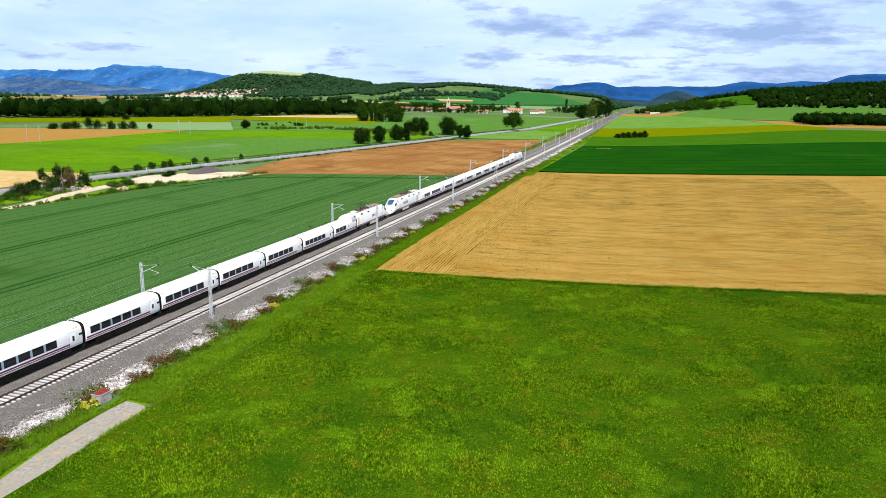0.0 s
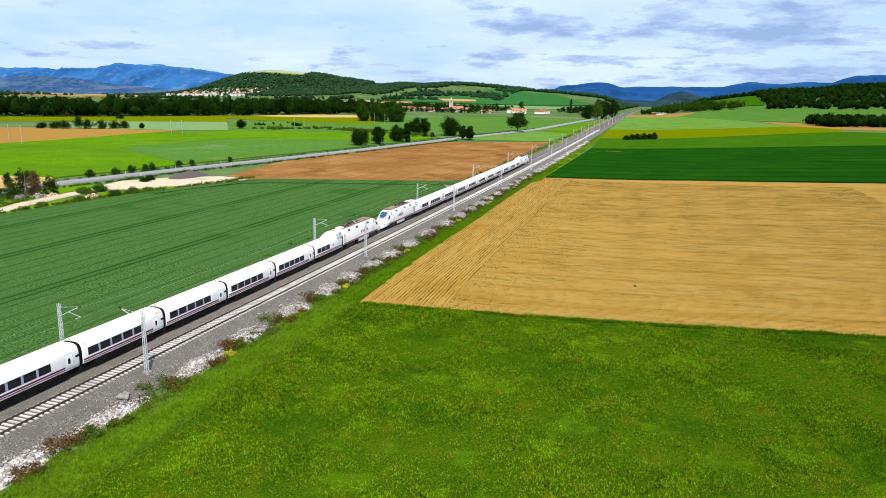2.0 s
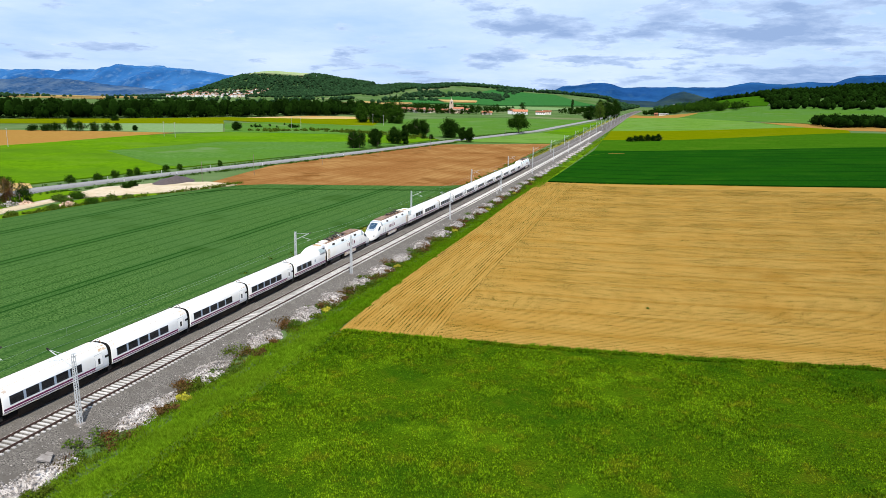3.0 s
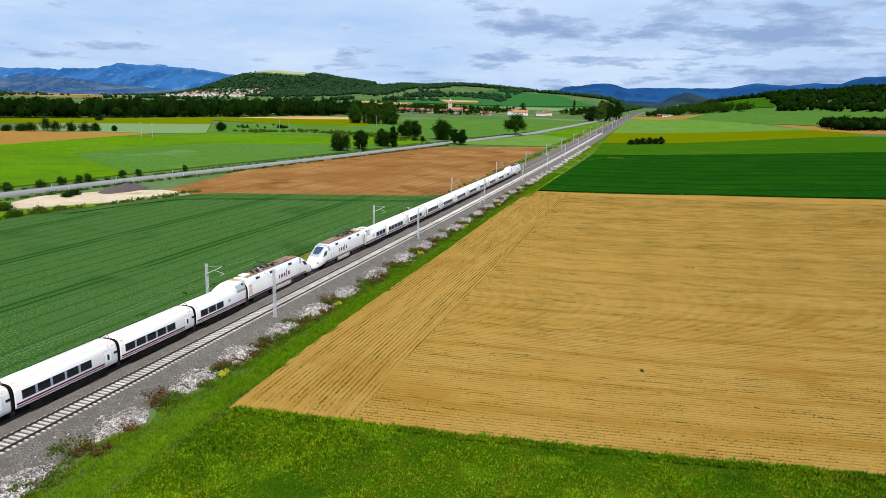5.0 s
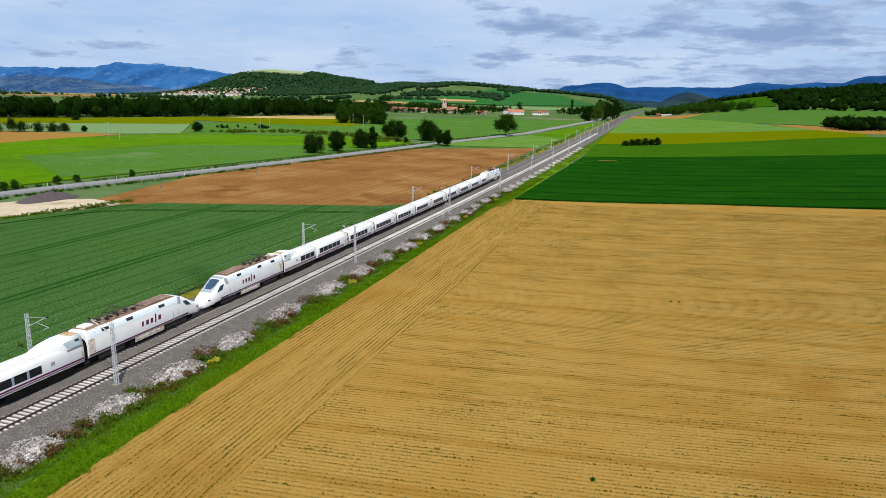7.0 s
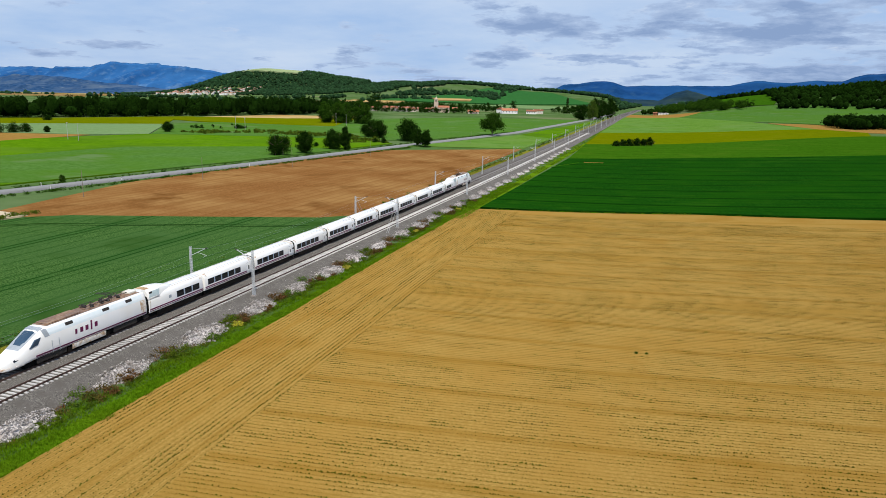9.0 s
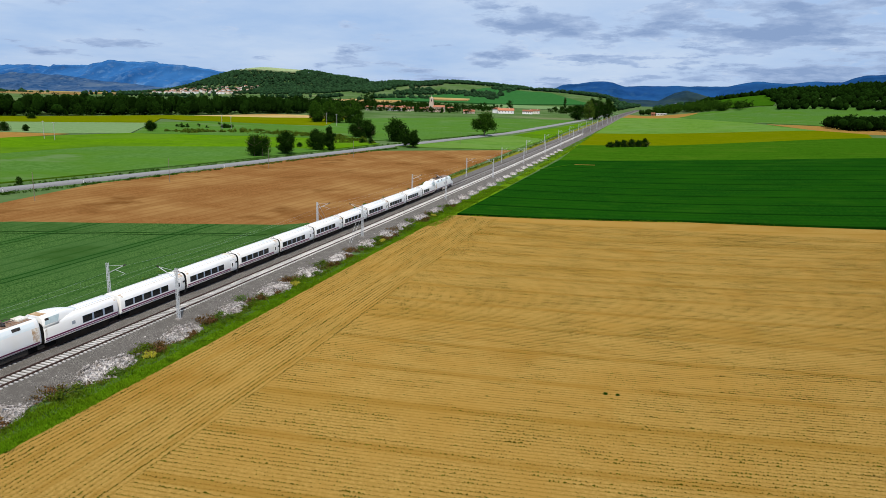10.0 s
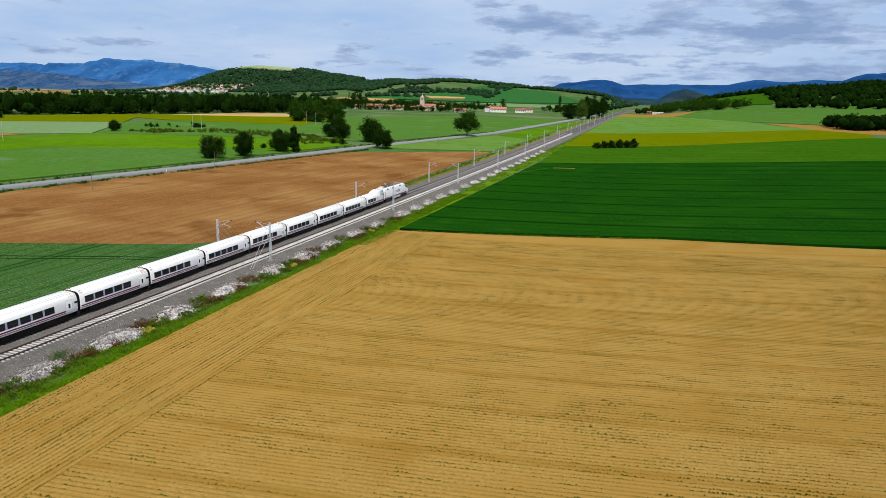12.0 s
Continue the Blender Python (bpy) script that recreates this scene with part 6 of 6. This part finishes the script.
def chunk(hx, hy, hz, ox, oy, seed):
    """A broken slab piece with a ragged outline."""
    bm = bmesh.new()
    bmesh.ops.create_cube(bm, size=2.0)
    bmesh.ops.subdivide_edges(bm, edges=bm.edges[:], cuts=4, use_grid_fill=True)
    for v in bm.verts:
        q = noise.noise_vector(Vector((v.co.x * 1.7 + seed, v.co.y * 1.7, v.co.z * 0.6)))
        v.co = Vector((v.co.x * hx * (1 - 0.18 * v.co.y) + ox + 0.22 * hx * q.x, v.co.y * hy + oy + 0.25 * hy * q.y, v.co.z * hz + 0.5 * hz * q.z))
    return bm


part("slab", chunk(0.50, 0.34, 0.08, 0, 0, 3.0), "box_concrete", t)
part("fragment", chunk(0.28, 0.20, 0.07, 0.1, 0.62, 8.0), "box_concrete", t)

# ---- dirt yard and lane on the west side ----
ribbon("dirt_lane", ((-112, -150), (-108, 90), (-104, 156), (-106, 170), (-111, 183), (-115, 203), (-117, 222)), 4.2, "dirt", "pale dusty dirt lane", "lane", 0.3)
sheet("dirt_yard", ((-121, 222), (-112, 214), (-103, 226), (-94, 240), (-89.5, 259), (-103, 261), (-116, 250), (-124, 234)), "dirt", 0.3, 8, "bare pale dirt yard beside the road", "ground")
sheet("yard_verge", ((-100, 160), (-97, 215), (-93, 238), (-103, 226), (-110, 212), (-107, 185), (-101.5, 160)), "verge", 0.2, 8, "weedy green strip beside the dirt lane", "grass")
sheet("lane_verge", ((-110, 160), (-128, 160), (-129, 198), (-131, 222), (-122, 224), (-118, 205), (-114, 186)), "verge", 0.2, 8, "weedy green ground between lane and road", "grass")
sheet("tan_field_west", ((-140, 100), (-140, 222), (-150, 230), (-240, 215), (-330, 190), (-330, 100)), "tan_far", 0.45, 15, "tan ripe field beyond the road")


def mound(x, y, rx, ry, rz, mat, label, seed):
    t = thing("gravel_mound", place(x, y), label, "gravel heap", "heaps in the yard")
    bm = bmesh.new()
    n, rings = 26, 9
    rows = []
    for j in range(rings):
        k = 1 - j / (rings - 1)
        row = []
        for i in range(n):
            a = i * math.tau / n
            w = 1 + 0.18 * noise.noise(Vector((math.cos(a) * 2, math.sin(a) * 2, seed)))
            px, py = rx * k * w * math.cos(a), ry * k * w * math.sin(a)
            row.append(bm.verts.new((px, py, rz * (1 - k ** 1.5) * (1 + 0.35 * noise.noise(Vector((px * 0.4, py * 0.4, seed)))) - (0.3 if j == 0 else 0))))
        rows.append(row)
    for a, c in zip(rows, rows[1:]):
        for i in range(n):
            bm.faces.new((a[i], a[(i + 1) % n], c[(i + 1) % n], c[i])).smooth = True
    part("gravel", bm, mat, t)
    return t


mound(-112.5, 255, 5.0, 10.5, 2.3, "dark_gravel", "long heap of dark grey gravel beside the road", 3)
for i, (x, y, rx, ry, rz, mat, lab) in enumerate(((-117.5, 194.5, 2.0, 3.0, 0.9, "stone_white", "heap of white building rubble by the lane"), (-119, 190, 1.8, 2.2, 1.0, "dark_stone", "heap of greyish purple gravel by the lane"), (-103.5, 200, 1.6, 2.6, 1.1, "rubble", "heap of broken reddish bricks by the lane"), (-116, 198, 1.4, 2.4, 0.7, "rubble", "low heap of reddish rubble by the lane"))):
    stone_heap(x, y, rx, ry, rz, 200, 700 + i, lab, mat, 0.1, 0.24, z=ground(x, y) + 0.25)


# ---- poles, markers ----
def pole(x, y, h, mat, label, r=0.13, wires=False):
    t = thing("utility_pole", place(x, y), label, "utility pole", "poles in the fields")
    part("shaft", rod(bmesh.new(), (0, 0, -0.3), (0, 0, h), r, r * 0.7, 8), mat, t)
    if wires:
        part("crossarm", boxes((-0.9, -0.06, h - 0.5, 0.9, 0.06, h - 0.36), bevel=0.01), mat, t)
        for x in (-0.8, 0.0, 0.8):
            part("insulator", rod(bmesh.new(), (x, 0, h - 0.36), (x, 0, h - 0.1), 0.06, 0.04, 6), "dark_metal", t)
    return t


for x, y, h in ((-105.2, 261, 7.2), (-101.2, 288, 8.0), (-96.2, 336, 8.0), (-90.5, 388, 8.0), (-82, 450, 8), (-60, 560, 8), (-120.7, 193.3, 7.5)):
    pole(x, y, h, "pole_wood", "slim weathered wooden pole beside the road", 0.09)
for x, y in ((-285.7, 339), (-300, 343.5), (-279.6, 455.6), (-266, 450), (-262, 600), (-247, 590), (-235, 720), (-215, 700)):
    pole(x, y, 10.5, "pole_grey", "tall pale power line pole in the fields", 0.13, True)


def marker(x, y):
    t = thing("road_marker", place(x, y), "small white roadside marker post", "marker post", "posts along the road")
    part("post", boxes((-0.09, -0.06, -0.1, 0.09, 0.06, 1.45), bevel=0.03), "white_wall", t)
    part("reflector", boxes((-0.095, -0.065, 1.1, 0.095, 0.065, 1.25)), "black", t)


for x, y in ((-129.5, 250), (-127, 275), (-122, 296), (-118.5, 322), (-108, 383), (-136.5, 250), (-134, 275), (-130, 300)):
    marker(x, y)

# ---- houses ----
def house(m, w, d, h, roof, wall, label, rise=0.32, category="house", windows=2):
    t = thing("house", m, label, category, "houses of the villages")
    part("wall", boxes((-w / 2, -d / 2, -1.5, w / 2, d / 2, h)), wall, t)
    bm = bmesh.new()
    o = 0.5
    r = d / 2 * rise * 2
    lo = [bm.verts.new(p) for p in ((-w / 2 - o, -d / 2 - o, h - 0.1), (w / 2 + o, -d / 2 - o, h - 0.1), (w / 2 + o, d / 2 + o, h - 0.1), (-w / 2 - o, d / 2 + o, h - 0.1))]
    up = [bm.verts.new(p) for p in ((-w / 2 - o, -d / 2 - o, h + 0.15), (w / 2 + o, -d / 2 - o, h + 0.15), (w / 2 + o, d / 2 + o, h + 0.15), (-w / 2 - o, d / 2 + o, h + 0.15))]
    rg = [bm.verts.new((-w / 2 - o, 0, h + r)), bm.verts.new((w / 2 + o, 0, h + r))]
    bm.faces.new(lo[::-1])
    for q in ((lo[0], lo[1], up[1], up[0]), (lo[2], lo[3], up[3], up[2]), (up[0], up[1], rg[1], rg[0]), (up[2], up[3], rg[0], rg[1]), (lo[1], lo[2], up[2], rg[1], up[1]), (lo[3], lo[0], up[0], rg[0], up[3])):
        bm.faces.new(q)
    roof_ob = part("roof", bm, roof, t, "red tiled gable roof")
    part("chimney", boxes((w * 0.2, -0.4, h, w * 0.2 + 0.8, 0.4, h + r + 0.8)), wall, roof_ob)
    for k in range(windows):
        x = -w / 2 + w * (k + 0.7) / (windows + 0.4)
        win = part("window", boxes((x - 0.55, -d / 2 - 0.06, h * 0.45, x + 0.55, -d / 2 + 0.1, h * 0.45 + 1.4)), "glass_dark", t, "dark window")
    return t


hs = np.random.RandomState(55)
# village round the church
for i in range(20):
    x = -385 + i * 6.2 + hs.uniform(-3, 3)
    y = 1135 + 0.12 * (x + 375) + hs.uniform(0, 70)
    house(place(x, y, hs.uniform(-35, 35)), hs.uniform(7, 11), hs.uniform(6, 9), hs.uniform(3.2, 5.4), "roof_red", "house_wall" if i % 3 else "white_wall", "village house with plastered walls and red tiled roof")
# farm with long white sheds
house(place(-173, 1195, 8), 24, 12, 4.5, "roof_red", "white_wall", "long white farm building with a red roof", 0.3, "farm building", 5)
house(place(-189, 1205, 80), 16, 9, 6.0, "roof_red", "white_wall", "white farmhouse with a red roof", 0.3, "farm building", 3)
house(place(-141, 1205, 5), 15, 10, 4.0, "roof_red", "white_wall", "white farm shed with a low red roof", 0.25, "farm building", 4)
house(place(-134, 1230, 5), 14, 9, 4.6, "roof_red", "cream", "cream farm building with a red roof", 0.25, "farm building", 3)
house(place(-215, 1135, 10), 16, 9, 3.2, "roof_red", "house_wall", "dark open farm shed near the village", 0.3, "farm building", 3)
house(place(42, 1318, 5), 6, 5, 3.4, "roof_red", "roof_red", "small reddish building by the stubble field", 0.3, "building", 2)
house(place(55, 1312, 0), 16, 5, 2.0, "concrete", "house_wall", "long low pale wall-like shed", 0.2, "building", 3)


def church(m):
    t = thing("church", m, "stone village church with a tall square bell tower", "church")
    tw = part("tower", boxes((-3.1, -3.1, -1, 3.1, 3.1, 14.5), (-2.7, -2.7, 14.5, 2.7, 2.7, 20), (-3.3, -3.3, 14.2, 3.3, 3.3, 14.8), (-3.0, -3.0, 19.7, 3.0, 3.0, 20.3), bevel=0.1), "church_stone", t, "square stone bell tower")
    bm = bmesh.new()
    rod(bm, (0, 0, 20.2), (0, 0, 23), 2.1, 0.6, 8)
    rod(bm, (0, 0, 23), (0, 0, 25.5), 0.4, 0.1, 6)
    part("spire", bm, "church_stone", tw)
    # no hollow is cut: black panels paint the shade of the belfry openings
    for a in range(4):
        bm = boxes((-0.8, -2.8, 15.6, 0.8, -2.5, 18.6))
        bmesh.ops.rotate(bm, cent=(0, 0, 0), matrix=Matrix.Rotation(a * math.pi / 2, 3, "Z"), verts=bm.verts)
        part("belfry_opening", bm, "black", tw, "black panel painted as shade in a belfry opening")
    part("nave", boxes((3.1, -5, -1, 20, 6, 7.5), bevel=0.1), "church_stone", t, "stone nave")
    bm = bmesh.new()
    a = [bm.verts.new(p) for p in ((2.8, -5.5, 7.4), (20.5, -5.5, 7.4), (20.5, 6.5, 7.4), (2.8, 6.5, 7.4), (2.8, 0.5, 10.2), (20.5, 0.5, 10.2))]
    for q in ((0, 1, 5, 4), (2, 3, 4, 5), (0, 4, 3), (1, 2, 5), (0, 3, 2, 1)):
        bm.faces.new([a[i] for i in q])
    part("nave_roof", bm, "roof_red", t, "red tiled nave roof")


church(place(-282, 1160, 10))
for x, y, w in ((66, 2350, 16), (100, 2500, 22), (128, 2420, 14), (45, 2700, 18)):
    house(place(x, y, 5), w, 12, 5, "concrete", "white_wall", "far white industrial shed in the plain", 0.15, "shed", 4)
# hill village in the west
for i in range(120):
    k = hs.uniform(0, 1)
    x = -1850 + 330 * k + hs.uniform(-12, 12)
    y = 2400 + 190 * hs.uniform(0, 1) + 70 * k
    house(place(x, y, hs.uniform(-30, 30)), hs.uniform(7, 12), hs.uniform(7, 9), hs.uniform(6, 10), "roof_red", "white_wall" if i % 4 else "house_wall", "far hillside house with pale walls and red roof", 0.16)

# ---- sleepers, last: the nearest as parts, the rest joined ----
SLEEPER = boxes((-1.30, -0.14, -0.40, 1.30, 0.14, -0.165))
for v_ in SLEEPER.verts:
    if v_.co.z > -0.2:
        v_.co.y *= 0.8
    if abs(v_.co.x) > 1 and v_.co.z > -0.2:
        v_.co.x *= 0.985
for cx, mat in ((TRACK_R, "concrete"), (TRACK_L, "old_sleeper")):
    tr = [o for o in scene.objects if o.name.startswith("railway_track") and abs(o.location.x - cx) < 0.1][0]
    me = bpy.data.meshes.new("sleeper")
    SLEEPER.to_mesh(me)
    me.materials.append(M[mat])
    co = np.array([v_.co[:] for v_ in me.vertices])
    fc = np.array([p.vertices[:] for p in me.polygons])
    y, count, rest = 62.0 if cx == TRACK_R else 200.0, 0, []
    first = y
    while y < 720:
        if count < 300:
            s = new("sleeper", me)
            s.parent = tr
            s.location = (0, y, rail_z(y) + (0.0 if cx == TRACK_R else -0.03))
            count += 1
        else:
            rest.append((0, y, rail_z(y) + (0.0 if cx == TRACK_R else -0.03)))
        y += 0.60
    for k in range(1, 60):
        rest.append((0, first - 0.6 * k, rail_z(first - 0.6 * k)))
    rest = np.array(rest)
    v = (co[None] + rest[:, None]).reshape(-1, 3)
    f = (fc[None] + len(co) * np.arange(len(rest))[:, None, None]).reshape(-1, 4)
    tagged(arrays("sleeper_row", v, f, mat, tr), kind="stuff")
SLEEPER.free()
